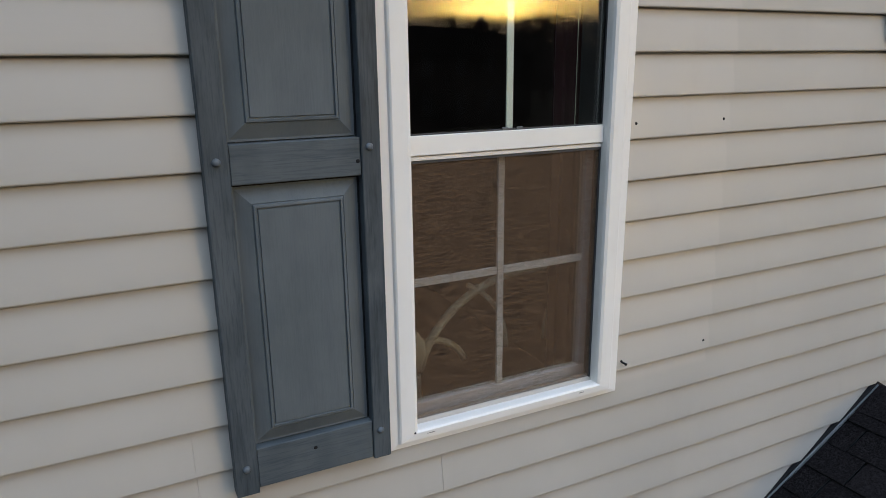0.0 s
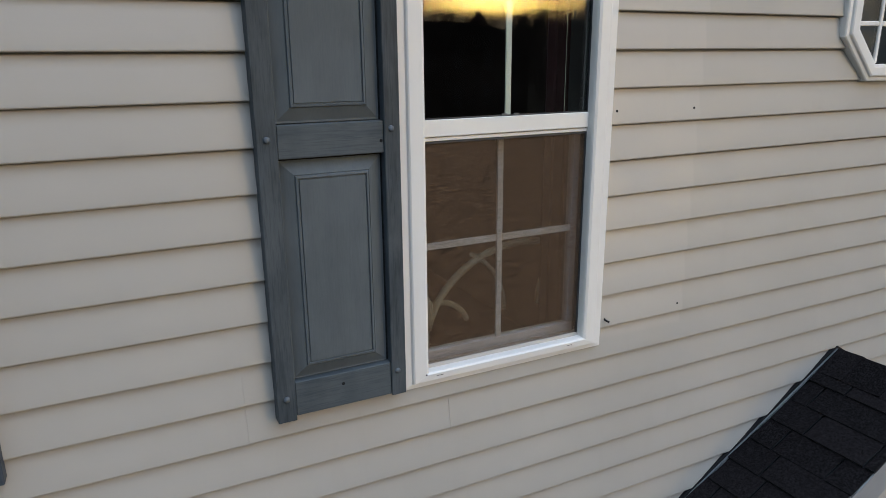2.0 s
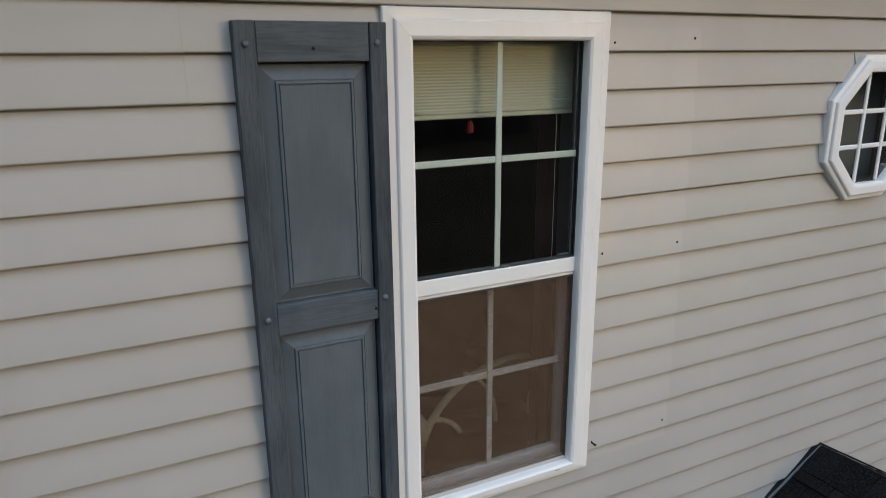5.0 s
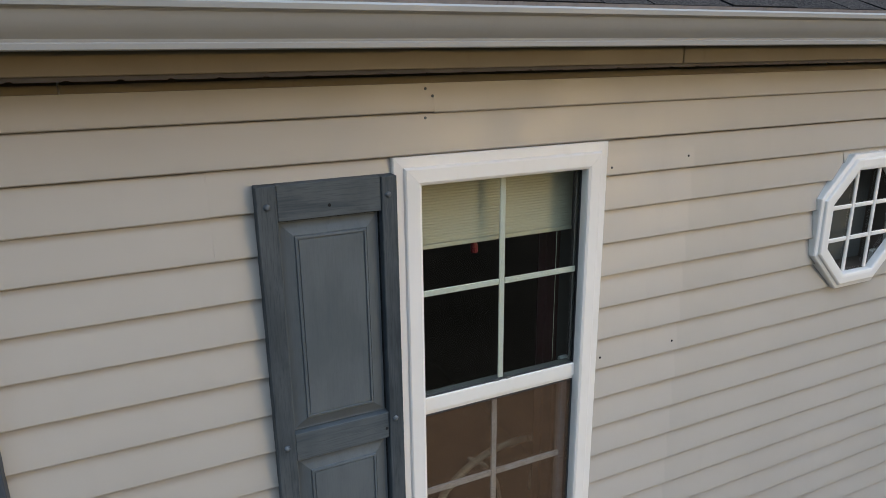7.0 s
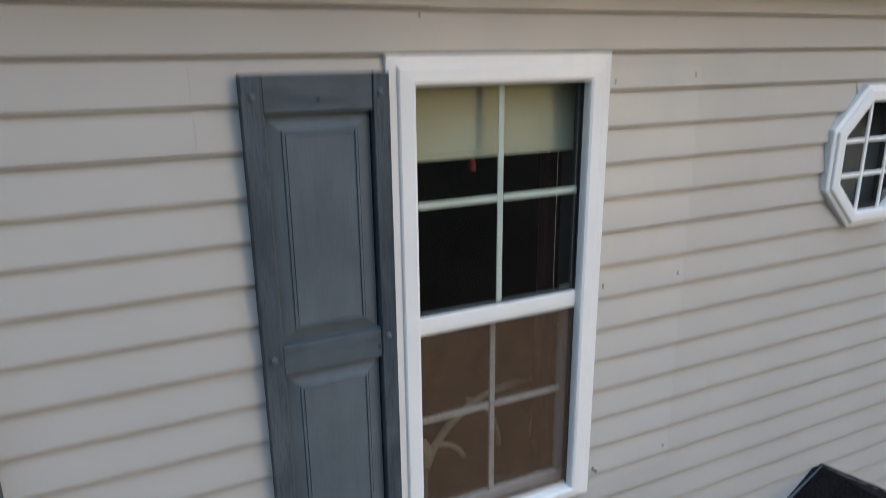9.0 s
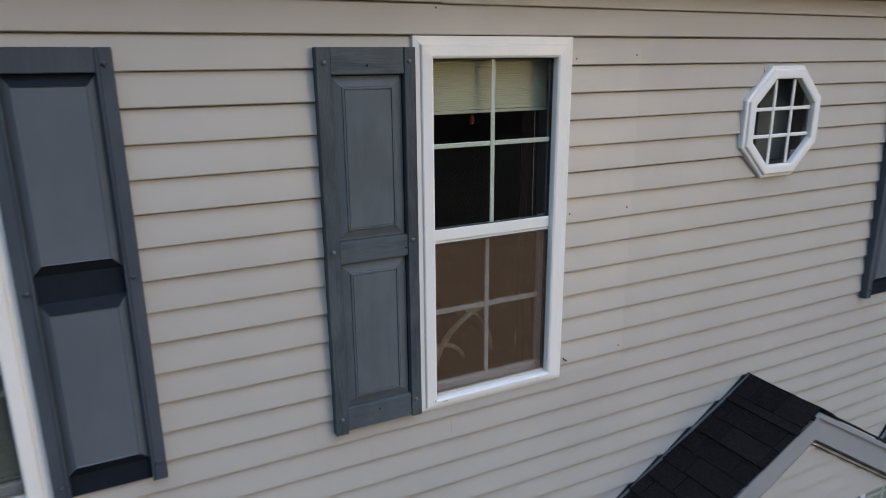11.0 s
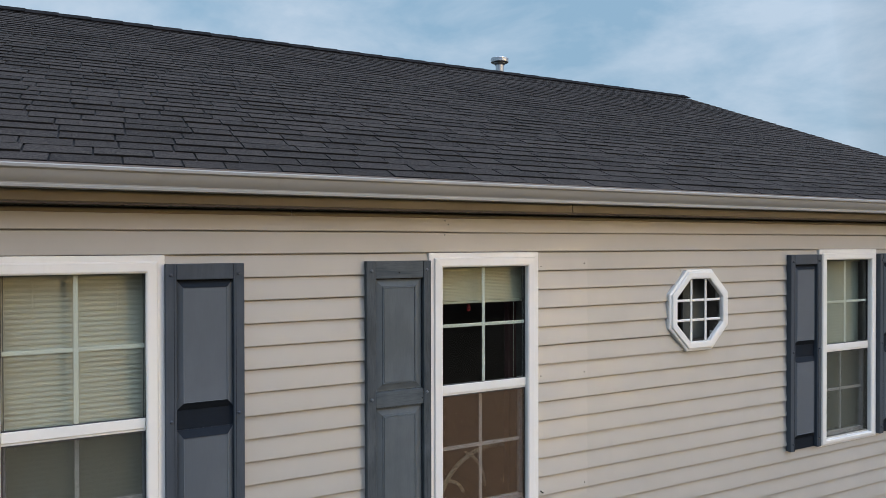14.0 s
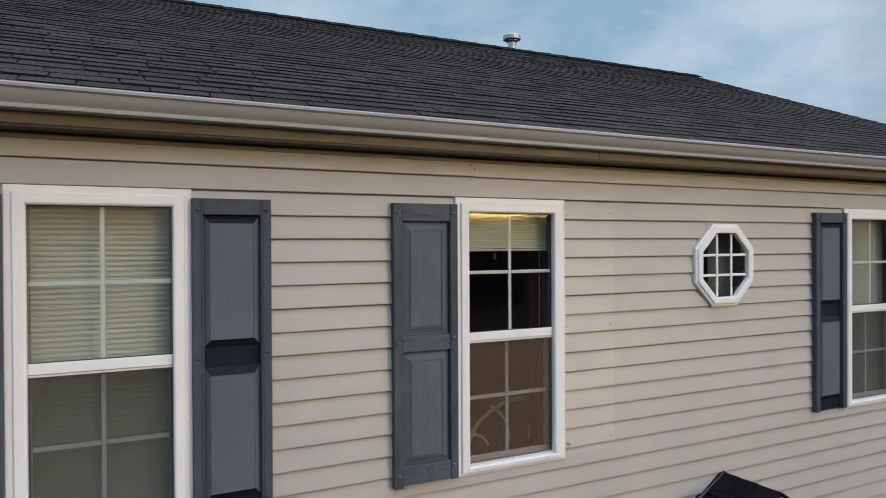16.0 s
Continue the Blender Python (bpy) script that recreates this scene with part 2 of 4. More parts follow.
def glass_material(name, tint, boost):
    """A thin double pane: what lies behind, and the sharp reflection of what is in front."""
    m = Mat(name)
    n, l = m.n, m.l
    n.remove(m.b)
    tr, gl, mixer = n.new("ShaderNodeBsdfTransparent"), n.new("ShaderNodeBsdfGlossy"), n.new("ShaderNodeMixShader")
    tr.inputs["Color"].default_value = (*tint, 1)
    gl.inputs["Color"].default_value = (0.84, 0.79, 0.775, 1)
    gl.inputs["Roughness"].default_value = 0.0
    lw = n.new("ShaderNodeLayerWeight")
    lw.inputs["Blend"].default_value = 0.5
    grazing = m.calc("MULTIPLY", m.calc("POWER", lw.outputs["Facing"], 5.0), 0.957)
    gloss = m.calc("ADD", grazing, 0.043)
    wave = n.new("ShaderNodeBump")
    wave.inputs["Strength"].default_value, wave.inputs["Distance"].default_value = 0.012, 0.01
    l.new(m.noise(3.0, detail=1.0), wave.inputs["Height"])
    l.new(wave.outputs["Normal"], gl.inputs["Normal"])
    l.new(m.calc("MULTIPLY", gloss, boost), mixer.inputs["Fac"])
    l.new(tr.outputs["BSDF"], mixer.inputs[1])
    l.new(gl.outputs["BSDF"], mixer.inputs[2])
    # a faint diffuse veil painted over the glass lifts dark panes like interior haze
    veil, veil_mix = n.new("ShaderNodeBsdfDiffuse"), n.new("ShaderNodeMixShader")
    veil.inputs["Color"].default_value = (0.34, 0.30, 0.28, 1)
    l.new(m.ramp(m.noise(4.0, detail=5.0), 0.3, 0.75, 0.001, 0.006), veil_mix.inputs["Fac"])
    l.new(mixer.outputs["Shader"], veil_mix.inputs[1])
    l.new(veil.outputs["BSDF"], veil_mix.inputs[2])
    l.new(veil_mix.outputs["Shader"], n["Material Output"].inputs["Surface"])
    return m.m


def screen_material(name, dark, light, lo, hi):
    """Woven insect screen: fine threads, half open."""
    m = Mat(name, 0.7)
    n, l = m.n, m.l
    weave = m.noise(85, (0.20, 1.0, 1.7), 5.0, 0.9)
    fine = m.noise(330, (0.30, 1.0, 1.5), 3.0, 0.8)
    patch = m.noise(11, (1.0, 1.0, 0.7), 3.0, 0.6)
    weave = m.calc("ADD", m.calc("MULTIPLY", weave, 0.55), m.calc("MULTIPLY", fine, 0.45))
    base = m.mix(m.ramp(weave, 0.38, 0.64), dark, light)
    m.color(m.mix(m.ramp(patch, 0.35, 0.7, 0.0, 0.5), base, tuple(c * 0.55 for c in light)))
    tr, mixer = n.new("ShaderNodeBsdfTransparent"), n.new("ShaderNodeMixShader")
    l.new(m.ramp(weave, 0.40, 0.60, lo, hi), mixer.inputs["Fac"])
    l.new(tr.outputs["BSDF"], mixer.inputs[1])
    l.new(m.b.outputs["BSDF"], mixer.inputs[2])
    l.new(mixer.outputs["Shader"], n["Material Output"].inputs["Surface"])
    return m.m


def grass_material():
    m = Mat("lawn_grass", 0.9, spec=0.1)
    base = m.mix(m.ramp(m.noise(0.35, detail=6), 0.3, 0.7), (0.036, 0.030, 0.018), (0.058, 0.047, 0.029))
    m.color(m.mix(m.ramp(m.noise(14, detail=4), 0.45, 0.7, 0.0, 0.6), base, (0.080, 0.062, 0.038)))
    m.bump(m.noise(40), 0.8, 0.03)
    return m.m


def bark_material():
    m = Mat("grey_brown_bark", 0.9, spec=0.1)
    m.color(m.mix(m.noise(12, (1, 1, 0.3)), (0.050, 0.036, 0.028), (0.105, 0.080, 0.062)))
    return m.m


SIDING = siding_material()
WHITE = plain_material("white_vinyl_trim", (0.88, 0.846, 0.79), 0.38, 0.03, (0.82, 0.78, 0.70), 0.25, 5.0, 0.05)
GRILLE = plain_material("grey_white_grille_bar", (0.68, 0.695, 0.65), 0.5, 0.05, (0.8, 0.78, 0.7), 0.2, 9.0, 0.0)
WHITE_IN = plain_material("white_vinyl_muntin", (0.80, 0.79, 0.73), 0.45, 0.05, (0.8, 0.76, 0.66), 0.2, 9.0, 0.0)
# white vinyl greyed in its base colour to look shaded
JAMB = plain_material("shaded_white_track", (0.52, 0.53, 0.54), 0.5, 0.06, (0.7, 0.68, 0.62), 0.3, 9.0, 0.05)
GASKET_AND_SHADE = plain_material("black_gasket_and_jamb_shade", (0.05, 0.05, 0.052), 0.6, 0.1, bump=0)
ALMOND = plain_material("almond_painted_aluminium", (0.325, 0.316, 0.292), 0.42, 0.05, (0.6, 0.5, 0.38), 0.25, 3.0, 0.06, 60)
DRIP = plain_material("stained_almond_drip_edge", (0.22, 0.19, 0.175), 0.6, 0.25, (0.25, 0.22, 0.2), 0.7, 22.0, 0.2)
# fascia and soffit base colours are lowered to carry the shade under the eave
FASCIA = plain_material("shaded_fascia_wrap", (0.19, 0.150, 0.090), 0.5, 0.06, (0.62, 0.5, 0.36), 0.4, 4.0, 0.08, 50)
SOFFIT = plain_material("shaded_brown_vented_soffit", (0.075, 0.060, 0.046), 0.6, 0.12, (0.4, 0.35, 0.3), 0.4, 9.0, 0.2, 140)
OLD_SLATE = shutter_material("weathered_slate_paint", (0.098, 0.113, 0.121), (0.126, 0.141, 0.148), (0.062, 0.077, 0.091), "z", 0.26)
OLD_SLATE_ACROSS = shutter_material("weathered_slate_paint_across", (0.078, 0.091, 0.099), (0.104, 0.118, 0.126), (0.030, 0.040, 0.051), "x", 0.6)
OLD_STILE = shutter_material("weathered_slate_stile", (0.058, 0.069, 0.077), (0.092, 0.104, 0.112), (0.016, 0.023, 0.031), "z", 0.62)
NEW_SLATE = shutter_material("faded_slate_paint", (0.108, 0.122, 0.138), (0.122, 0.136, 0.152), (0.088, 0.100, 0.120), "z", 0.16)
RAIL_SLATE = shutter_material("dark_slate_paint", (0.014, 0.018, 0.025), (0.018, 0.023, 0.031), (0.009, 0.012, 0.017), "x", 0.3, 0.06)
NEW_FRAME = shutter_material("faded_slate_frame", (0.064, 0.075, 0.090), (0.078, 0.090, 0.105), (0.038, 0.047, 0.062), "z", 0.35)
DARK_BOLT = plain_material("dark_painted_bolt_head", (0.055, 0.065, 0.085), 0.45, 0.15, bump=0.1)
BOLT = plain_material("painted_bolt_head", (0.115, 0.132, 0.148), 0.4, 0.15, bump=0.1)
BLACK = plain_material("black_hole", (0.008, 0.008, 0.009), 0.9, 0.1, bump=0)
SHINGLE = shingle_material("charcoal_asphalt_shingle", False, 0.76)
SHINGLE_FIELD = shingle_material("charcoal_asphalt_shingle_field", True, 0.76)
# portico slopes and ridge caps: their weaker light is mixed into a darker colour
SHINGLE_DIMMED = shingle_material("dimmed_asphalt_shingle", False, 0.20, 1.15)
SHINGLE_DIMMED_FIELD = shingle_material("dimmed_asphalt_shingle_field", True, 0.20, 1.15)
NEAR_BLACK = plain_material("near_black_fill", (0.007, 0.007, 0.008), 0.95, 0.2, bump=0.3)
GLASS = glass_material("window_glass", (0.935, 0.955, 0.925), 0.9)
SCREEN = screen_material("brown_insect_screen", (0.004, 0.003, 0.002), (0.310, 0.186, 0.100), 0.25, 0.39)
SCREEN_GREY = screen_material("grey_insect_screen", (0.016, 0.019, 0.016), (0.080, 0.088, 0.074), 0.26, 0.37)
SHADE = plain_material("cream_cellular_shade", (0.56, 0.53, 0.41), 0.8, 0.06, (0.8, 0.76, 0.62), 0.3, 5.0, 0.2, 200)
SLAT = plain_material("cream_blind_slat", (0.52, 0.505, 0.435), 0.5, 0.05, (0.75, 0.7, 0.58), 0.25, 6.0, 0.0)
SLAT_WHITE = plain_material("white_blind_slat", (0.41, 0.42, 0.365), 0.5, 0.05, (0.75, 0.72, 0.62), 0.25, 6.0, 0.0)
OCT_BACK = plain_material("dull_grey_lining", (0.13, 0.13, 0.125), 0.8, 0.1, bump=0.1)
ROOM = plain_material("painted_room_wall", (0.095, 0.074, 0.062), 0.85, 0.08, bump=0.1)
ROOM_FLOOR = plain_material("brown_carpet", (0.10, 0.075, 0.055), 0.95, 0.15, bump=0.5, bump_scale=200)
MAROON = plain_material("maroon_curtain_cloth", (0.045, 0.008, 0.011), 0.9, 0.15, bump=0.3, bump_scale=160)
RED = plain_material("red_tassel_plastic", (0.22, 0.012, 0.025), 0.5, 0.1, bump=0)
CREAM_METAL = plain_material("cream_painted_metal", (0.74, 0.68, 0.53), 0.4, 0.06, bump=0.05)
GALV = plain_material("galvanised_steel", (0.46, 0.48, 0.50), 0.38, 0.12, bump=0.1, metal=0.85)
FLASHING = plain_material("grey_aluminium_flashing", (0.20, 0.205, 0.21), 0.55, 0.1, bump=0.1, metal=0.1)
PORTICO_GREY = plain_material("slate_grey_eave_metal", (0.092, 0.110, 0.132), 0.5, 0.08, bump=0.08)
RAKE_WHITE = plain_material("pale_grey_trim_wrap", (0.315, 0.315, 0.312), 0.5, 0.05, (0.75, 0.72, 0.66), 0.3, 4.0, 0.06)
DOOR_GREY = plain_material("dark_grey_door_paint", (0.10, 0.12, 0.14), 0.4, 0.06, bump=0.06)
GRASS = grass_material()
BARK = bark_material()
FAR_WALL = plain_material("far_house_siding", (0.035, 0.027, 0.022), 0.9, 0.1, bump=0, spec=0.02)
FAR_ROOF = plain_material("far_house_shingle", (0.016, 0.013, 0.011), 0.95, 0.2, bump=0, spec=0.0)
BRICK_RED = plain_material("far_chimney_brick", (0.16, 0.075, 0.055), 0.9, 0.2, bump=0)
CONCRETE = plain_material("grey_concrete", (0.36, 0.35, 0.33), 0.85, 0.12, bump=0.3)


# ---- mesh helpers ----
def part(name, bm, material, parent=None, label="", smooth=False, at=None):
    """One mesh object of a bmesh, under a thing or a part."""
    me = bpy.data.meshes.new(name)
    bmesh.ops.recalc_face_normals(bm, faces=bm.faces)
    bm.to_mesh(me)
    bm.free()
    me.materials.append(material)
    if smooth:
        me.polygons.foreach_set("use_smooth", [True] * len(me.polygons))
    ob = new(name, me)
    if at is not None:
        ob.location = at
    ob.parent = parent
    if label:
        tagged(ob, label)
    return ob


def holder(name, place, label, category, group="", kind=""):
    return tagged(place_at(new(name), place), label, category, group, kind)


def place_at(ob, place):
    ob.location = place
    return ob


def add_box(bm, x0, x1, y0, y1, z0, z1, bevel=0.0):
    m = Matrix.LocRotScale(((x0 + x1) / 2, (y0 + y1) / 2, (z0 + z1) / 2), None, (abs(x1 - x0), abs(y1 - y0), abs(z1 - z0)))
    made = bmesh.ops.create_cube(bm, size=1.0, matrix=m)
    if bevel:
        edges = {e for v in made["verts"] for e in v.link_edges}
        bmesh.ops.bevel(bm, geom=list(edges), offset=bevel, segments=1, affect="EDGES")
    return bm


def box(x0, x1, y0, y1, z0, z1, bevel=0.0):
    return add_box(bmesh.new(), x0, x1, y0, y1, z0, z1, bevel)


def add_prism(bm, outline, axis, a, b):
    """A flat outline pushed along an axis from a to b. outline: pairs in the two other axes, in order."""
    def spot(p, v):
        return {"x": (v, p[0], p[1]), "y": (p[0], v, p[1]), "z": (p[0], p[1], v)}[axis]
    lo = [bm.verts.new(spot(p, a)) for p in outline]
    hi = [bm.verts.new(spot(p, b)) for p in outline]
    bm.faces.new(lo)
    bm.faces.new(hi[::-1])
    n = len(outline)
    for i in range(n):
        bm.faces.new((lo[i], lo[(i + 1) % n], hi[(i + 1) % n], hi[i]))
    return bm


def prism(outline, axis, a, b):
    return add_prism(bmesh.new(), outline, axis, a, b)


def sweep(bm, profile, sections):
    """Skin between copies of a profile; sections map a profile pair to a place. The ends are closed."""
    rings = [[bm.verts.new(s(p)) for p in profile] for s in sections]
    n = len(profile)
    for a, b in zip(rings, rings[1:]):
        for i in range(n):
            bm.faces.new((a[i], a[(i + 1) % n], b[(i + 1) % n], b[i]))
    bm.faces.new(rings[0])
    bm.faces.new(rings[-1][::-1])
    return bm


def tube(bm, points, radius, sides=8):
    """A round tube along points."""
    rings = []
    pts = [Vector(p) for p in points]
    for i, p in enumerate(pts):
        d = (pts[min(i + 1, len(pts) - 1)] - pts[max(i - 1, 0)]).normalized()
        side = d.cross(Vector((0, 1, 0.01))).normalized()
        up = side.cross(d)
        rad = radius[i] if isinstance(radius, (list, tuple)) else radius
        rings.append([bm.verts.new(p + rad * (math.cos(2 * math.pi * k / sides) * side + math.sin(2 * math.pi * k / sides) * up)) for k in range(sides)])
    for a, b in zip(rings, rings[1:]):
        for k in range(sides):
            bm.faces.new((a[k], a[(k + 1) % sides], b[(k + 1) % sides], b[k]))
    bm.faces.new(rings[0])
    bm.faces.new(rings[-1][::-1])
    return bm


def disc_head(bm, x, y, z, r, depth):
    """A domed bolt head on a face that looks towards -y."""
    rings = [(r, 0.0), (r, -depth * 0.45), (r * 0.72, -depth * 0.85), (r * 0.3, -depth)]
    rows = [[bm.verts.new((x + q * math.cos(2 * math.pi * k / 12), y + d, z + q * math.sin(2 * math.pi * k / 12))) for k in range(12)] for q, d in rings]
    for a, b in zip(rows, rows[1:]):
        for k in range(12):
            bm.faces.new((a[k], a[(k + 1) % 12], b[(k + 1) % 12], b[k]))
    bm.faces.new(rows[-1])
    bm.faces.new(rows[0][::-1])
    return bm


# ---- plan ----
COURSE, COURSE_TOP = 0.1143, 5.2015       # siding exposure; butt line at the window heads
WALL_X0, WALL_X1 = -6.0, 6.25
WIN_HALF, WIN_Z0, WIN_Z1 = 0.367, 3.655, 5.200
OPEN_HALF, OPEN_Z0, OPEN_Z1 = 0.315, 3.69, 5.15
UPPER_WINDOWS = (-2.095, 0.003, 3.370)
LOWER_DROP = 2.73
LOWER_WINDOWS = (0.003, 3.340)
OCT_X, OCT_Z = 1.702, 4.790
EAVE_Z = 5.4240
DOOR_X0, DOOR_X1, DOOR_TOP = 0.99, 2.37, 2.36

openings = [(x - OPEN_HALF, x + OPEN_HALF, OPEN_Z0, OPEN_Z1) for x in UPPER_WINDOWS]
openings += [(x - OPEN_HALF, x + OPEN_HALF, OPEN_Z0 - LOWER_DROP, OPEN_Z1 - LOWER_DROP) for x in LOWER_WINDOWS]
openings += [(OCT_X - 0.22, OCT_X + 0.22, OCT_Z - 0.22, OCT_Z + 0.22), (DOOR_X0, DOOR_X1, 0.25, DOOR_TOP)]

# ---- ground and shell of the house ----
tagged(part("ground", box(-300, 300, -300, 300, -0.4, 0.0), GRASS), "evening lawn of short grass round the house", "ground", kind="structure")


def wall_sheet(x0, x1, y0, y1, z0, z1, holes):
    """A thick wall of blocks, with openings right through it."""
    bm = bmesh.new()
    xs = sorted({x0, x1, *[v for h in holes for v in h[:2]]})
    for a, b in zip(xs, xs[1:]):
        cuts = sorted((h[2], h[3]) for h in holes if h[0] < (a + b) / 2 < h[1])
        z = z0
        for lo, hi in cuts:
            if lo > z:
                add_box(bm, a, b, y0, y1, z, lo)
            z = hi
        add_box(bm, a, b, y0, y1, z, z1)
    return bm


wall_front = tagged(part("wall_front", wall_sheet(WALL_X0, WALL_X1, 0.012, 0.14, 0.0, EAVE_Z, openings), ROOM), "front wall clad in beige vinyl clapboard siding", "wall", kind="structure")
tagged(part("wall_right", box(WALL_X1 - 0.14, WALL_X1, 0.14, 9.2, 0.0, EAVE_Z), SIDING), "plain beige end wall of the house", "wall", kind="structure")
tagged(part("wall_left", box(WALL_X0, WALL_X0 + 0.14, 0.14, 9.2, 0.0, EAVE_Z), SIDING), "plain beige end wall of the house", "wall", kind="structure")
tagged(part("wall_back", box(WALL_X0, WALL_X1, 9.2, 9.34, 0.0, EAVE_Z), SIDING), "plain beige back wall of the house", "wall", kind="structure")
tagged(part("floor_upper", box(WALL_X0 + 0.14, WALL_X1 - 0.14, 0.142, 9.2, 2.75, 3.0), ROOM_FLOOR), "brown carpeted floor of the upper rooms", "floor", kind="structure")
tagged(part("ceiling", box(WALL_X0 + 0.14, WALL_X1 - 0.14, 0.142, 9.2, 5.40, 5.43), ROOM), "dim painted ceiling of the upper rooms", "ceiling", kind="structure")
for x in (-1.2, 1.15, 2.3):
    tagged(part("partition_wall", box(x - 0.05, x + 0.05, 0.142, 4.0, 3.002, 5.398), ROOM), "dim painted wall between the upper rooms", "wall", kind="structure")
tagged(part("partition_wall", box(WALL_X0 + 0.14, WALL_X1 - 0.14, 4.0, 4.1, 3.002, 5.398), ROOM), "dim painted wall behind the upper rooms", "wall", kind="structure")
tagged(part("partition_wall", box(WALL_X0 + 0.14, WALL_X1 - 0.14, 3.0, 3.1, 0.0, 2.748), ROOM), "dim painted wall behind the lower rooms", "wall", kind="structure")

# ---- windows ----
CASING = [(0.0, 0.0), (0.0, -0.021), (0.003, -0.024), (0.029, -0.026), (0.032, -0.033), (0.036, -0.036), (0.072, -0.038), (0.080, -0.034), (0.083, -0.026), (0.083, -0.001), (0.045, 0.004), (0.04, 0.0)]


def casing_sides(parent, x, z0, z1, half, material):
    """Four mitred lengths of moulded casing round an opening."""
    corners = [(x - half, z0, 1, 1), (x + half, z0, -1, 1), (x + half, z1, -1, -1), (x - half, z1, 1, -1)]
    names = ("bottom_casing", "side_casing", "top_casing", "side_casing")
    for i, name in enumerate(names):
        a, b = corners[i], corners[(i + 1) % 4]
        gap = 0.0002
        shift = ((b[0] - a[0] > 0.01) - (a[0] - b[0] > 0.01), (b[1] - a[1] > 0.01) - (a[1] - b[1] > 0.01))
        ends = [lambda p, c=c, s=s: (c[0] + c[2] * p[0] + s * shift[0] * gap, p[1], c[1] + c[3] * p[0] * (0.58 if c[3] > 0 else 1.0) + s * shift[1] * gap) for c, s in ((a, 1), (b, -1))]
        bm = sweep(bmesh.new(), CASING, ends)
        part(name, bm, material, parent)


def bowed_pane(x0, x1, y0, y1, z0, z1):
    """A sealed double pane, bulging slightly."""
    n = 8
    bm = bmesh.new()
    xm, zm = (x0 + x1) / 2, (z0 + z1) / 2
    sheets = []
    for y in (y0, y1):
        sheets.append([[bm.verts.new((x0 + (x1 - x0) * i / n, y + 0.015 * (z0 + (z1 - z0) * j / n - zm) ** 2 + 0.004 * (x0 + (x1 - x0) * i / n - xm) ** 2, z0 + (z1 - z0) * j / n)) for i in range(n + 1)] for j in range(n + 1)])
    for sheet in sheets:
        for j in range(n):
            for i in range(n):
                bm.faces.new((sheet[j][i], sheet[j][i + 1], sheet[j + 1][i + 1], sheet[j + 1][i])).smooth = True
    a, b = [[[bm.verts.new(v.co) for v in row] if j in (0, n) else [bm.verts.new(row[0].co), *[None] * (n - 1), bm.verts.new(row[n].co)] for j, row in enumerate(sheet)] for sheet in sheets]
    rim = [(0, i) for i in range(n)] + [(j, n) for j in range(n)] + [(n, n - i) for i in range(n)] + [(n - j, 0) for j in range(n)]
    for (j, i), (q, p) in zip(rim, rim[1:] + rim[:1]):
        bm.faces.new((a[j][i], a[q][p], b[q][p], b[j][i]))
    return bm


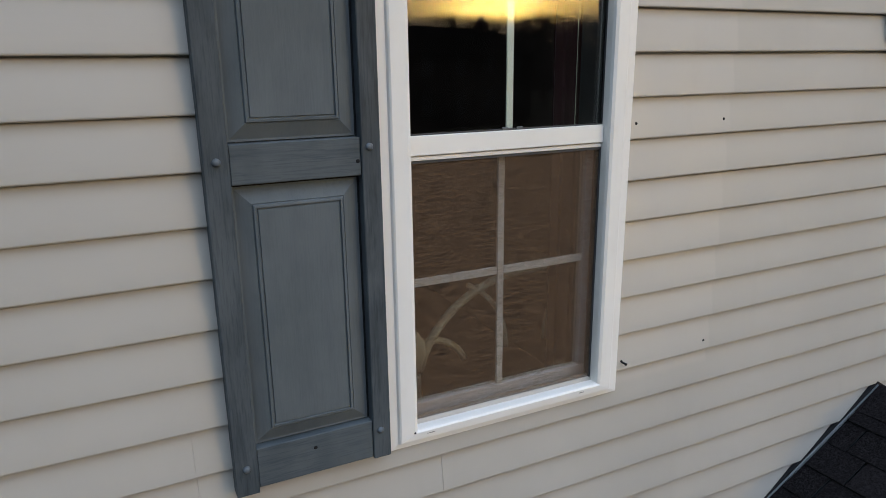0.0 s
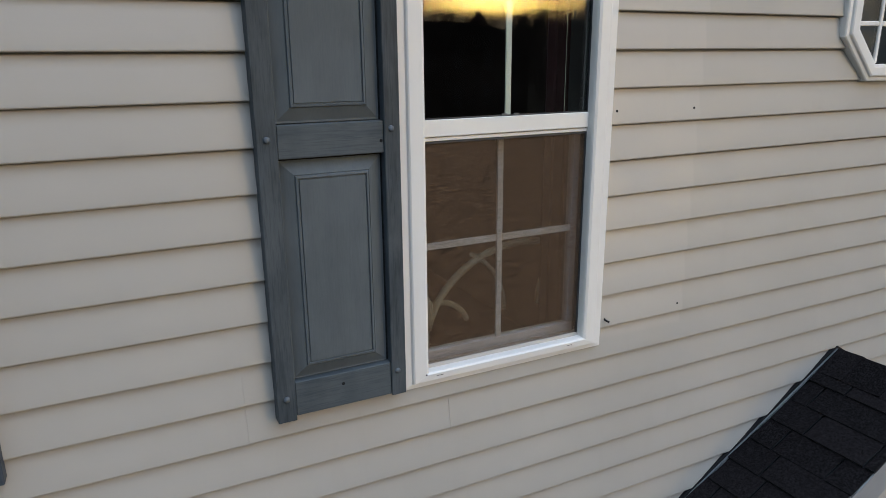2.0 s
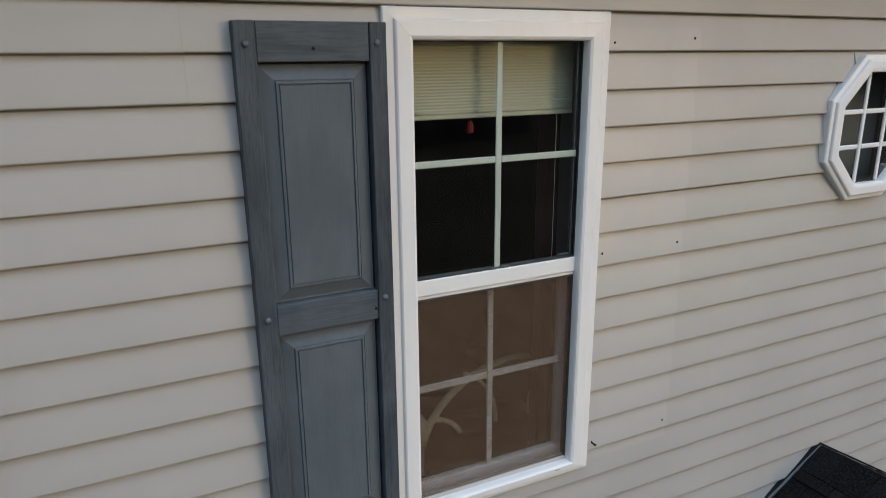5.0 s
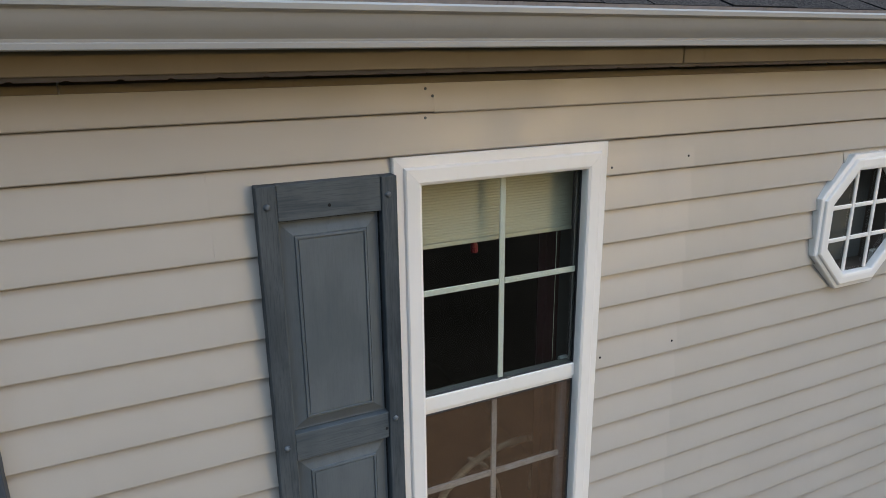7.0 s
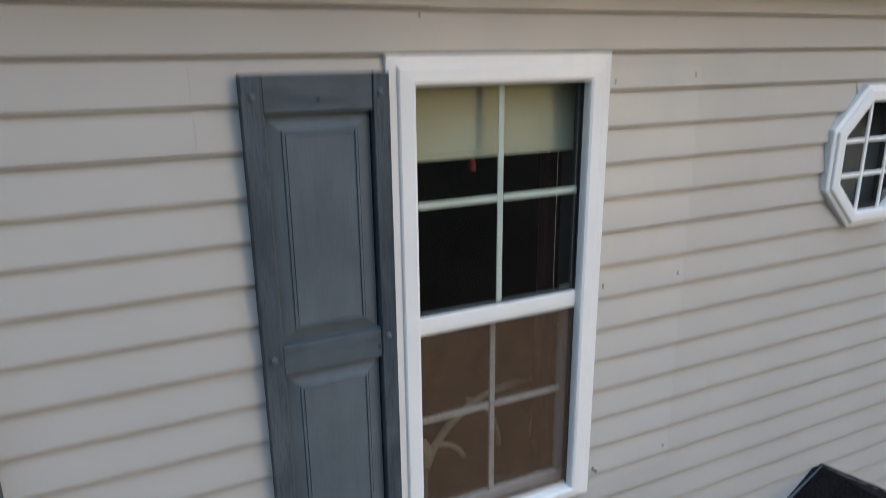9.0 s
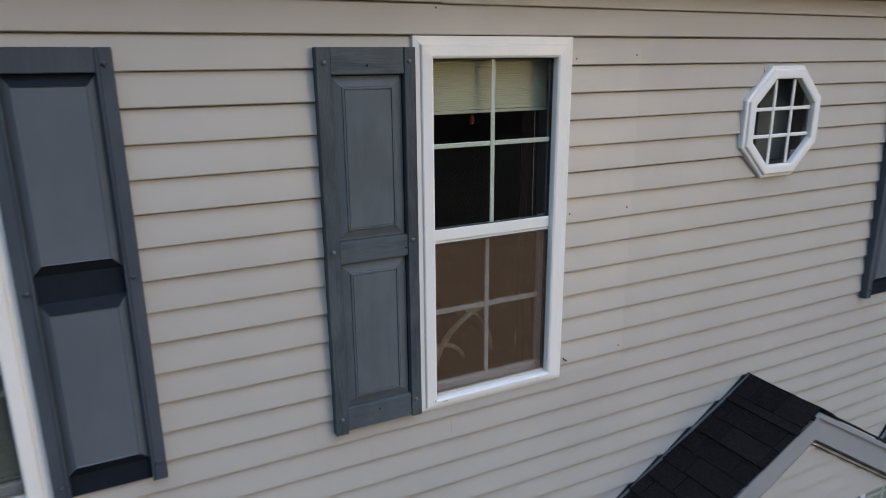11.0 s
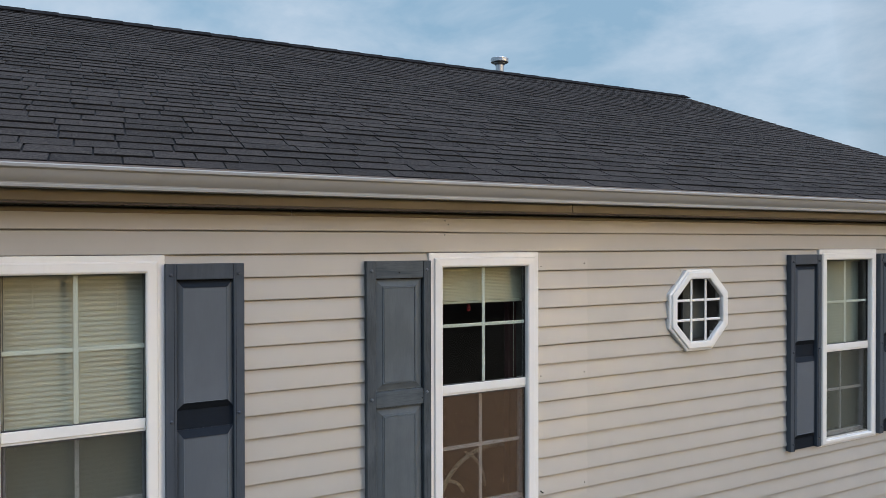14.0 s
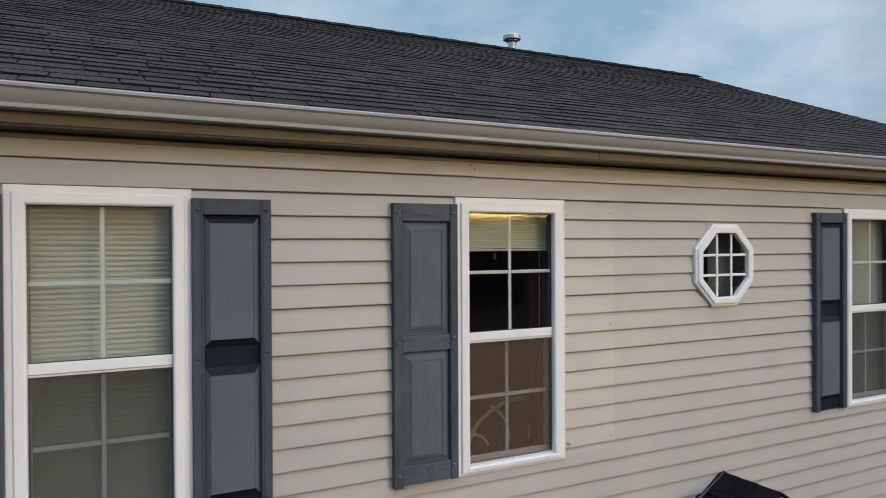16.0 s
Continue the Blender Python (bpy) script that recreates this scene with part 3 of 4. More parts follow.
def hung_window(name, x, drop, label, clear_shade):
    """A white vinyl double-hung window: casing, sashes, panes, grilles and a screen over the lower half."""
    z = -drop
    w = tagged(new(name), label, "window", kind="structure")
    casing_sides(w, x, WIN_Z0 + z, WIN_Z1 + z, WIN_HALF, WHITE)
    i0, i1, zb, zt = x - 0.284, x + 0.284, 3.738 + z, 5.117 + z
    zm0, zm1 = 4.388 + z, 4.447 + z
    # jamb lining behind the casing, its shade put into a near-black colour
    bm = bmesh.new()
    add_box(bm, i0 - 0.03, i0 - 0.002, 0.012, 0.030, zb - 0.04, zt + 0.03)
    add_box(bm, i1 + 0.002, i1 + 0.03, 0.012, 0.030, zb - 0.04, zt + 0.03)
    add_box(bm, i0 + 0.004, i1 - 0.004, 0.012, 0.030, zt - 0.002, zt + 0.03)
    add_box(bm, i0 - 0.002, i1 + 0.002, 0.004, 0.030, zb - 0.055, zb - 0.050)
    part("window_frame", bm, GASKET_AND_SHADE, w, "jamb track behind the glass edge, blackened for its shade")
    # added near-black sheets give the inner jambs their shade
    for a in (x - 0.3148, x + 0.3126):
        part("jamb_liner", box(a, a + 0.0022, 0.031, 0.1385, zb - 0.03, zt + 0.02), GASKET_AND_SHADE, w, "added near-black sheet for the inner jamb's shade")
    part("meeting_rail", box(i0 + 0.001, i1 - 0.001, -0.012, 0.0, zm0 + 0.012, zm1, 0.002), WHITE, w)
    # the rail's back is a separate darker grey, which holds its shade
    part("rail_back", box(i0 - 0.002, i1 + 0.002, 0.0048, 0.039, zm0 + 0.012, zm1 - 0.003), OCT_BACK, w, "shaded grey back of the meeting rail")
    part("rail_lip", box(i0 + 0.001, i1 - 0.001, -0.006, 0.02, zm0, zm0 + 0.010, 0.001), WHITE, w)
    # upper sash
    up = part("upper_pane", bowed_pane(i0 - 0.004, i1 + 0.004, 0.0006, 0.0032, zm1 + 0.001, zt + 0.003), GLASS, w, "clear reflecting glass")
    up.visible_shadow = False
    bm = bmesh.new()
    add_box(bm, i0 + 0.002, i1 - 0.002, -0.006, 0.0, zm1 + 0.0005, zm1 + 0.004)
    add_box(bm, i0 + 0.004, i1 - 0.004, -0.004, 0.0, zt - 0.003, zt - 0.0005)
    add_box(bm, i0 + 0.0005, i0 + 0.003, -0.004, 0.0, zm1 + 0.005, zt - 0.003)
    add_box(bm, i1 - 0.003, i1 - 0.0005, -0.004, 0.0, zm1 + 0.005, zt - 0.003)
    part("glazing_bead", bm, GASKET_AND_SHADE, w, "dark glazing seal")
    for a in (i0 + 0.006, i1 - 0.010):
        part("glass_spacer", box(a, a + 0.004, 0.010, 0.0118, zm1 + 0.004, zt - 0.003), OCT_BACK, w, "thin grey spacer inside the glass")
    zc = (zm1 + zt) / 2
    part("muntin", box(x - 0.010, x + 0.010, 0.0050, 0.0105, zm1 + 0.002, zt - 0.003, 0.002), GRILLE, up)
    for a, b in ((i0 + 0.003, x - 0.0105), (x + 0.0105, i1 - 0.003)):
        part("muntin", box(a, b, 0.0050, 0.0095, zc - 0.010, zc + 0.010, 0.002), GRILLE, up)
    for a in (x - 0.030, x + 0.012):
        part("tilt_latch", box(a, a + 0.018, -0.010, -0.0065, zm1 + 0.0005, zm1 + 0.008, 0.001), OCT_BACK, w, "small grey tilt latch")
    # lower sash, set back one track
    bm = bmesh.new()
    add_box(bm, i0 - 0.024, i1 + 0.024, 0.040, 0.070, zb - 0.042, zb - 0.003, 0.002)
    part("lower_sash", bm, WHITE, w)
    for a, b in ((i0 - 0.024, i0 + 0.010), (i1 - 0.014, i1 + 0.024)):
        part("sash_stile", box(a, b, 0.040, 0.070, zb - 0.0025, zm1 - 0.006, 0.002), JAMB, w, "shaded grey-white sash stile")
    low = part("lower_pane", box(i0 + 0.010, i1 - 0.014, 0.053, 0.056, zb - 0.003, zm1), GLASS, w, "glass behind the screen")
    low.visible_shadow = False
    zc = (zm0 + zb) / 2 + 0.007
    part("muntin", box(x - 0.009, x + 0.009, 0.041, 0.049, zb - 0.002, zm0), WHITE_IN, low)
    for a, b in ((i0 + 0.011, x - 0.0115), (x + 0.0115, i1 - 0.015)):
        part("muntin", box(a, b, 0.041, 0.049, zc - 0.010, zc + 0.010), WHITE_IN, low)
    # insect screen with its thin frame
    bm = bmesh.new()
    sz0 = zb - 0.047
    for a, b, c, d in ((i0 + 0.001, i1 - 0.001, sz0, sz0 + 0.006), (i0 + 0.001, i1 - 0.001, zm0 - 0.007, zm0 - 0.001), (i0 + 0.001, i0 + 0.006, sz0 + 0.006, zm0 - 0.007), (i1 - 0.006, i1 - 0.001, sz0 + 0.006, zm0 - 0.007)):
        add_box(bm, a, b, -0.004, 0.003, c, d)
    frame_ob = part("screen_frame", bm, GASKET_AND_SHADE, w, "thin dark screen frame")
    mesh_ob = part("screen_mesh", box(i0 + 0.006, i1 - 0.006, -0.001, -0.0004, sz0 + 0.006, zm0 - 0.007), SCREEN if clear_shade else SCREEN_GREY, frame_ob, "brown woven insect screen" if clear_shade else "grey woven insect screen")
    part("window_sill", box(i0, i1, -0.030, 0.012, sz0 - 0.014, sz0 - 0.0005, 0.002), WHITE, w)
    return w


hung_window("window_1", UPPER_WINDOWS[0], 0.0, "white vinyl double-hung window with lowered cream blinds", False)
hung_window("window_2", UPPER_WINDOWS[1], 0.0, "white vinyl double-hung window with a raised shade and screen", True)
hung_window("window_3", UPPER_WINDOWS[2], 0.0, "white vinyl double-hung window with pale blinds", False)
hung_window("window_4", LOWER_WINDOWS[0], LOWER_DROP, "white vinyl double-hung window on the lower storey", False)
hung_window("window_5", LOWER_WINDOWS[1], LOWER_DROP, "white vinyl double-hung window on the lower storey", False)


def octagon_ring(bm, profile):
    """A moulding swept round an octagon. profile: pairs of reach and depth."""
    rings = []
    for k in range(8):
        a = math.pi / 8 + k * math.pi / 4
        rings.append([bm.verts.new((OCT_X + r / math.cos(math.pi / 8) * math.cos(a), y, OCT_Z + r / math.cos(math.pi / 8) * math.sin(a))) for r, y in profile])
    n = len(profile)
    for k in range(8):
        a, b = rings[k], rings[(k + 1) % 8]
        for i in range(n):
            bm.faces.new((a[i], a[(i + 1) % n], b[(i + 1) % n], b[i]))
    return bm


octagon = tagged(new("window_6"), "small white octagonal window with a nine-pane grille", "window", kind="structure")
part("window_frame", octagon_ring(bmesh.new(), [(0.280, 0.002), (0.280, -0.034), (0.276, -0.038), (0.264, -0.040), (0.261, -0.047), (0.256, -0.050), (0.230, -0.051), (0.219, -0.049), (0.216, -0.044), (0.216, -0.018), (0.24, -0.016), (0.25, 0.002)]), WHITE, octagon)
bm = bmesh.new()
verts = [bm.verts.new((OCT_X + 0.236 * math.cos(math.pi / 8 + k * math.pi / 4), -0.020, OCT_Z + 0.236 * math.sin(math.pi / 8 + k * math.pi / 4))) for k in range(8)]
bm.faces.new(verts)
part("pane", bm, GLASS, octagon, "dark reflecting glass").visible_shadow = False
for s in (-0.068, 0.068):
    reach = 0.213
    part("muntin", box(OCT_X + s - 0.009, OCT_X + s + 0.009, -0.031, -0.0215, OCT_Z - reach, OCT_Z + reach, 0.003), WHITE, octagon)
    for a, b in ((-reach, -0.0775), (-0.0585, 0.0585), (0.0775, reach)):
        part("muntin", box(OCT_X + a, OCT_X + b, -0.030, -0.0215, OCT_Z + s - 0.009, OCT_Z + s + 0.009, 0.003), WHITE, octagon)

part("inner_panel", box(OCT_X - 0.02, OCT_X + 0.215, 0.095, 0.11, OCT_Z - 0.215, OCT_Z + 0.215), OCT_BACK, octagon, "dull grey panel behind the glass")

# ---- shutters ----
SH_W, FADED_W, SH_H = 0.375, 0.358, 1.487


def raised_panel(x0, x1, z0, z1, deep, top):
    """A raised field with a bevelled border and a fine bead, on a recess."""
    bm = bmesh.new()
    steps = [(0.0, deep), (0.005, deep), (0.036, top + 0.004), (0.0375, top + 0.0055), (0.0395, top), (0.0445, top - 0.001), (0.0455, top + 0.004), (0.0475, top + 0.004), (0.0490, top + 0.001)]
    rings = []
    for inset, y in steps:
        rings.append([bm.verts.new(p) for p in ((x0 + inset, y, z0 + inset), (x1 - inset, y, z0 + inset), (x1 - inset, y, z1 - inset), (x0 + inset, y, z1 - inset))])
    for a, b in zip(rings, rings[1:]):
        for i in range(4):
            bm.faces.new((a[i], a[(i + 1) % 4], b[(i + 1) % 4], b[i]))
    bm.faces.new(rings[-1])
    back = [bm.verts.new((v.co.x, deep + 0.0012, v.co.z)) for v in rings[0]]
    for i in range(4):
        bm.faces.new((rings[0][i], back[i], back[(i + 1) % 4], rings[0][(i + 1) % 4]))
    bm.faces.new(back[::-1])
    return bm


def bolts_and_holes(sh, face, holes, paint, wide):
    stiles = [o for o in sh.children if o.name.startswith("stile")]
    for x, z in ((0.026, 0.057), (0.026, SH_H / 2 + 0.008), (0.026, SH_H - 0.052), (wide - 0.026, 0.072), (wide - 0.026, SH_H / 2 + 0.02), (wide - 0.026, SH_H - 0.050)):
        part("bolt", disc_head(bmesh.new(), x, face, z, 0.0085, 0.008), paint, stiles[x > 0.1], "painted round bolt head", True)
    for x, z in holes:
        part("screw_hole", disc_head(bmesh.new(), x, face + 0.0032, z, 0.0046, 0.0012), BLACK, sh, "dark empty screw hole")


def weathered_shutter():
    sh = holder("shutter", (-0.741, 0.0, 3.672), "weathered slate-grey raised-panel shutter with streaked paint", "shutter", "shutters beside the windows")
    f, b = -0.054, -0.013
    part("stile", box(0.0, 0.0513, f, b, -0.012, SH_H, 0.002), OLD_STILE, sh)
    part("stile", box(SH_W - 0.0443, SH_W, f - 0.002, b, -0.004, SH_H, 0.002), OLD_STILE, sh)
    for z0, z1 in ((0.0, 0.099), (0.7015, 0.7850), (1.3935, SH_H)):
        part("rail", box(0.0522, SH_W - 0.0452, f + 0.003, b, z0, z1, 0.0015), OLD_SLATE_ACROSS, sh)
    for z0, z1 in ((0.1005, 0.6995), (0.7865, 1.3915)):
        part("panel", raised_panel(0.0530, SH_W - 0.0500, z0 + 0.001, z1 - 0.004, -0.030, -0.047), OLD_SLATE, sh)
        # a near-black sheet stands in for deep shade in the slots round the panel
        part("panel_backing", box(0.0515, SH_W - 0.0445, -0.0285, -0.0225, z0, z1), NEAR_BLACK, sh, "near-black sheet that puts shade into the slots round the panel")
    bolts_and_holes(sh, f, [(0.187, 0.066), (0.187, 1.424), (SH_W - 0.052, 0.733)], BOLT, SH_W)
    return sh


def faded_shutter(x, z, label):
    """The newer kind: flush fields with rounded sides between sunk, dark rails."""
    sh = holder("shutter", (x, 0.0, z), label, "shutter", "shutters beside the windows")
    f, b = -0.055, -0.013
    part("stile", box(0.0, 0.050, f, b, 0.0, SH_H, 0.003), NEW_FRAME, sh)
    part("stile", box(FADED_W - 0.050, FADED_W, f, b, 0.0, SH_H, 0.003), NEW_FRAME, sh)
    for a in (0.0385, FADED_W - 0.0405):
        part("stile_bead", box(a, a + 0.002, f - 0.0012, f + 0.001, 0.001, SH_H - 0.001), RAIL_SLATE, sh, "fine dark strip along the stile")
    part("top_rail", box(0.0505, FADED_W - 0.0505, f + 0.001, b, SH_H - 0.075, SH_H, 0.003), NEW_FRAME, sh)
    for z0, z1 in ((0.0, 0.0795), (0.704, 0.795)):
        part("rail", box(0.0505, FADED_W - 0.0505, -0.026, b, z0, z1), RAIL_SLATE, sh, "dark sunk rail")
    for z0, z1 in ((0.0805, 0.7035), (0.7955, SH_H - 0.0755)):
        bm = bmesh.new()
        x0, x1 = 0.0505, FADED_W - 0.0505
        outer = [bm.verts.new(p) for p in ((x0, -0.026, z0), (x1, -0.026, z0), (x1, -0.026, z1), (x0, -0.026, z1))]
        mid = [bm.verts.new(p) for p in ((x0 + 0.029, -0.049, z0 + 0.037), (x1 - 0.029, -0.049, z0 + 0.037), (x1 - 0.029, -0.049, z1 - 0.037), (x0 + 0.029, -0.049, z1 - 0.037))]
        inner = [bm.verts.new(p) for p in ((x0 + 0.034, -0.046, z0 + 0.0395), (x1 - 0.034, -0.046, z0 + 0.0395), (x1 - 0.034, -0.046, z1 - 0.0395), (x0 + 0.034, -0.046, z1 - 0.0395))]
        for p, q in ((outer, mid), (mid, inner)):
            for i in range(4):
                bm.faces.new((p[i], p[(i + 1) % 4], q[(i + 1) % 4], q[i]))
        bm.faces.new(inner)
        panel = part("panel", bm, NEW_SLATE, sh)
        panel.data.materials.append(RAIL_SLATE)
        # the top and bottom bevels take the dark rail colour
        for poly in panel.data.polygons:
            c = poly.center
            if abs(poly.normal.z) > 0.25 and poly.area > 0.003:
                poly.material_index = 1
    bolts_and_holes(sh, f, [], DARK_BOLT, FADED_W)
    return sh


weathered_shutter()
first_faded = faded_shutter(-1.730, 3.672, "faded slate-grey panel shutter with dark rails")
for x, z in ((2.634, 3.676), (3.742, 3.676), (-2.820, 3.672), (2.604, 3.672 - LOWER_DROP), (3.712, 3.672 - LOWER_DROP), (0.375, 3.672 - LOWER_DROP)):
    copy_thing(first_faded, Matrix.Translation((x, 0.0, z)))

# ---- eave: soffit, fascia, gutter, roof ----
PITCH = 5 / 12
ROOF_X0, ROOF_X1 = -6.3, 6.47
EAVE_Y, EAVE_TOP = -0.170, 5.592        # roof deck edge
RIDGE_Y = 4.70
RIDGE_Z = EAVE_TOP + PITCH * (RIDGE_Y - EAVE_Y)
SLOPE = math.hypot(1, PITCH)
# frieze, soffit and fascia hold the eave's shade in their colour
tagged(part("frieze_board", prism([(-0.004, 5.393), (-0.020, 5.396), (-0.022, 5.414), (-0.004, 5.424)], "x", ROOF_X0 + 0.1, -1.133), FASCIA), "trim channel along the top of the siding, darkened with eave shade", "trim", kind="structure")
tagged(part("frieze_board", prism([(-0.004, 5.393), (-0.018, 5.396), (-0.020, 5.414), (-0.004, 5.424)], "x", -1.128, ROOF_X1 - 0.2), FASCIA), "trim channel along the top of the siding, darkened with eave shade", "trim", kind="structure")
ribs = [(ROOF_X0 + 0.1, 5.4345)]
for i in range(124):
    x = ROOF_X0 + 0.1 + i * 0.1
    ribs += [(x, 5.4245), (x + 0.084, 5.4245), (x + 0.087, 5.4275), (x + 0.097, 5.4275)]
ribs += [(ROOF_X0 + 12.5, 5.4245), (ROOF_X0 + 12.5, 5.4345)]
soffit = tagged(part("soffit", prism(ribs[::-1], "y", -0.143, 0.0), SOFFIT), "ribbed vinyl soffit, its brown darkened with eave shade", "soffit", kind="structure")
fascia = tagged(new("fascia"), "metal-wrapped fascia board under the gutter, darkened with eave shade", "fascia", kind="structure")
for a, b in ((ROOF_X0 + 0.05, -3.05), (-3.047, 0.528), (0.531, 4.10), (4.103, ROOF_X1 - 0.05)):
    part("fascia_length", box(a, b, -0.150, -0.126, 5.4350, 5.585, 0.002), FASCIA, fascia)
OGEE = []
for i in range(15):
    f = i / 14
    OGEE.append((-0.2325 + 0.0270 * (1 - f) ** 2.4 + 0.0015 * math.sin(math.pi * f), 5.5000 + 0.0620 * f))
GUTTER = [(-0.152, 5.583), (-0.152, 5.484), (-0.208, 5.484), (-0.2205, 5.4845), (-0.2225, 5.4865), (-0.2225, 5.4965), (-0.2205, 5.4985)] + OGEE + [(-0.241, 5.5635), (-0.243, 5.5655), (-0.243, 5.577), (-0.238, 5.582), (-0.226, 5.582), (-0.226, 5.578), (-0.236, 5.575), (-0.236, 5.562), (-0.23, 5.556), (-0.218, 5.544), (-0.212, 5.526), (-0.21, 5.492), (-0.156, 5.488), (-0.156, 5.583)]
gutter = tagged(new("gutter"), "almond aluminium K-style gutter along the eave", "gutter", kind="structure")
for a, b in ((ROOF_X0, ROOF_X1),):
    part("gutter_length", prism(GUTTER, "x", a, b), ALMOND, gutter)
for x in np.arange(-5.9, 6.3, 0.6):
    part("gutter_strap", box(x - 0.010, x + 0.010, -0.232, -0.157, 5.571, 5.575), ALMOND, gutter)


def on_roof(x, s, lift=0.0):
    """A place on the front slope: x along the eave, s up the slope from its edge."""
    return Vector((x, EAVE_Y + s / SLOPE - lift * PITCH / SLOPE, EAVE_TOP + s * PITCH / SLOPE + lift / SLOPE))


RUN = (RIDGE_Y - EAVE_Y) * SLOPE
roof = tagged(new("roof"), "charcoal asphalt shingle roof of the house", "roof", kind="structure")
bm = bmesh.new()
add_prism(bm, [(EAVE_Y, EAVE_TOP - 0.02), (RIDGE_Y, RIDGE_Z - 0.02), (2 * RIDGE_Y - EAVE_Y, EAVE_TOP - 0.02), (2 * RIDGE_Y - EAVE_Y, EAVE_TOP), (RIDGE_Y, RIDGE_Z), (EAVE_Y, EAVE_TOP)], "x", ROOF_X0, ROOF_X1)
part("roof_deck", bm, NEAR_BLACK, roof)
part("drip_edge", prism([(EAVE_Y - 0.018, EAVE_TOP - 0.03), (EAVE_Y - 0.0128, EAVE_TOP - 0.03), (EAVE_Y - 0.0128, EAVE_TOP + 0.003), (EAVE_Y - 0.018, EAVE_TOP + 0.003)], "x", ROOF_X0, ROOF_X1), DRIP, roof, "stained almond drip edge")
EXPOSE = 0.127
gable = bmesh.new()
for x in (WALL_X0, WALL_X1 - 0.14):
    add_prism(gable, [(0.0, EAVE_Z), (9.34, EAVE_Z), (9.34, EAVE_TOP + 0.02), (RIDGE_Y, RIDGE_Z - 0.05), (0.0, EAVE_TOP + 0.04)], "x", x, x + 0.14)
tagged(part("wall_gable", gable, SIDING), "beige gable ends under the roof", "wall", kind="structure")


def tab_verts(corner, along, up, normal, w, h, thick, skew):
    """Eight corners of one shingle tab, thicker at its lower edge."""
    lo = [corner, corner + along * w]
    hi = [corner + up * h + along * skew, corner + along * w + up * h + along * skew]
    return [lo[0], lo[1], hi[1], hi[0], lo[0] + normal * thick, lo[1] + normal * thick, hi[1] + normal * 0.002, hi[0] + normal * 0.002]


TAB_FACES = [(0, 1, 5, 4), (1, 2, 6, 5), (2, 3, 7, 6), (3, 0, 4, 7), (4, 5, 6, 7), (3, 2, 1, 0)]


def lay_shingles(parent, origin, along, up, normal, length, run, expose, near, rng, first_label, mats):
    """Courses of shingle tabs over a slope: those in the near stretch as parts, the rest in one mesh."""
    meshes, stuff_v, stuff_f, count = [], [], [], 0
    for k in range(16):
        w = 0.175 + 0.0105 * k
        me = bpy.data.meshes.new("shingle")
        vs = tab_verts(Vector((0, 0, 0)), along, up, normal, w - 0.009, expose + 0.03, 0.007 + 0.005 * (k % 4) / 3, 0.0)
        me.from_pydata([tuple(v) for v in vs], [], TAB_FACES)
        me.materials.append(mats[0])
        me.materials.append(NEAR_BLACK)
        for i in (0, 1, 3):
            me.polygons[i].material_index = 1
        meshes.append((w, me))
    rows = int(run / expose) + 1
    for r in range(rows):
        s = r * expose
        high = min(expose + 0.03, run - s)
        if high < 0.02:
            continue
        x = -0.15 - 0.3 * rng.random()
        while x < length:
            w, me = meshes[rng.randrange(16)]
            a = max(x, rng.uniform(-0.012, 0.0))
            b = min(x + w, length + rng.uniform(0.0, 0.012))
            if b - a > 0.008:
                spot = origin + along * a + up * (s - 0.010 + rng.uniform(-0.002, 0.002)) + normal * (0.003 + 0.0012 * (r % 2))
                whole = x >= 0 and x + w <= length and high > expose
                if whole and near(a, s) and count < 300:
                    ob = new("shingle", me)
                    ob.location = spot
                    ob.parent = parent
                    count += 1
                else:
                    base = len(stuff_v)
                    stuff_v += [tuple(v) for v in tab_verts(spot, along, up, normal, b - a - 0.009, high, 0.007 + 0.005 * rng.random(), 0.0)]
                    stuff_f += [tuple(base + i for i in f) for f in TAB_FACES]
            x += w
    if stuff_v:
        me = bpy.data.meshes.new("shingle_field")
        me.from_pydata(stuff_v, [], stuff_f)
        me.materials.append(mats[1])
        me.materials.append(NEAR_BLACK)
        me.polygons.foreach_set("material_index", [1 if i % 6 in (0, 1, 3) else 0 for i in range(len(stuff_f))])
        ob = new("shingle_field", me)
        ob.parent = parent
        tagged(ob, first_label, kind="stuff")


UP = Vector((0, 1 / SLOPE, PITCH / SLOPE))
NORMAL = Vector((0, -PITCH / SLOPE, 1 / SLOPE))
# ridge caps
for i, x in enumerate(np.arange(ROOF_X0, ROOF_X1 - 0.1, 0.30)):
    bm = bmesh.new()
    cap = [(RIDGE_Y - 0.15, RIDGE_Z - 0.048), (RIDGE_Y, RIDGE_Z + 0.022), (RIDGE_Y + 0.15, RIDGE_Z - 0.048), (RIDGE_Y + 0.15, RIDGE_Z - 0.036), (RIDGE_Y, RIDGE_Z + 0.036), (RIDGE_Y - 0.15, RIDGE_Z - 0.036)]
    x1 = min(x + 0.33, ROOF_X1 + 0.01)
    sweep(bm, cap, [lambda p, v=x: (v, p[0], p[1]), lambda p, v=x1: (v, p[0], p[1] + 0.008)])
    part("ridge_cap", bm, SHINGLE_DIMMED, roof)

# vent pipe through the back of the ridge
VENT_X, VENT_Y = 3.10, 4.88
vent = holder("roof_vent", (VENT_X, VENT_Y, RIDGE_Z - 0.02), "galvanised round vent pipe with a rain cap on the ridge", "vent")


def lathe(bm, rings, sides=20):
    rows = [[bm.verts.new((r * math.cos(2 * math.pi * k / sides), r * math.sin(2 * math.pi * k / sides), z)) for k in range(sides)] for r, z in rings]
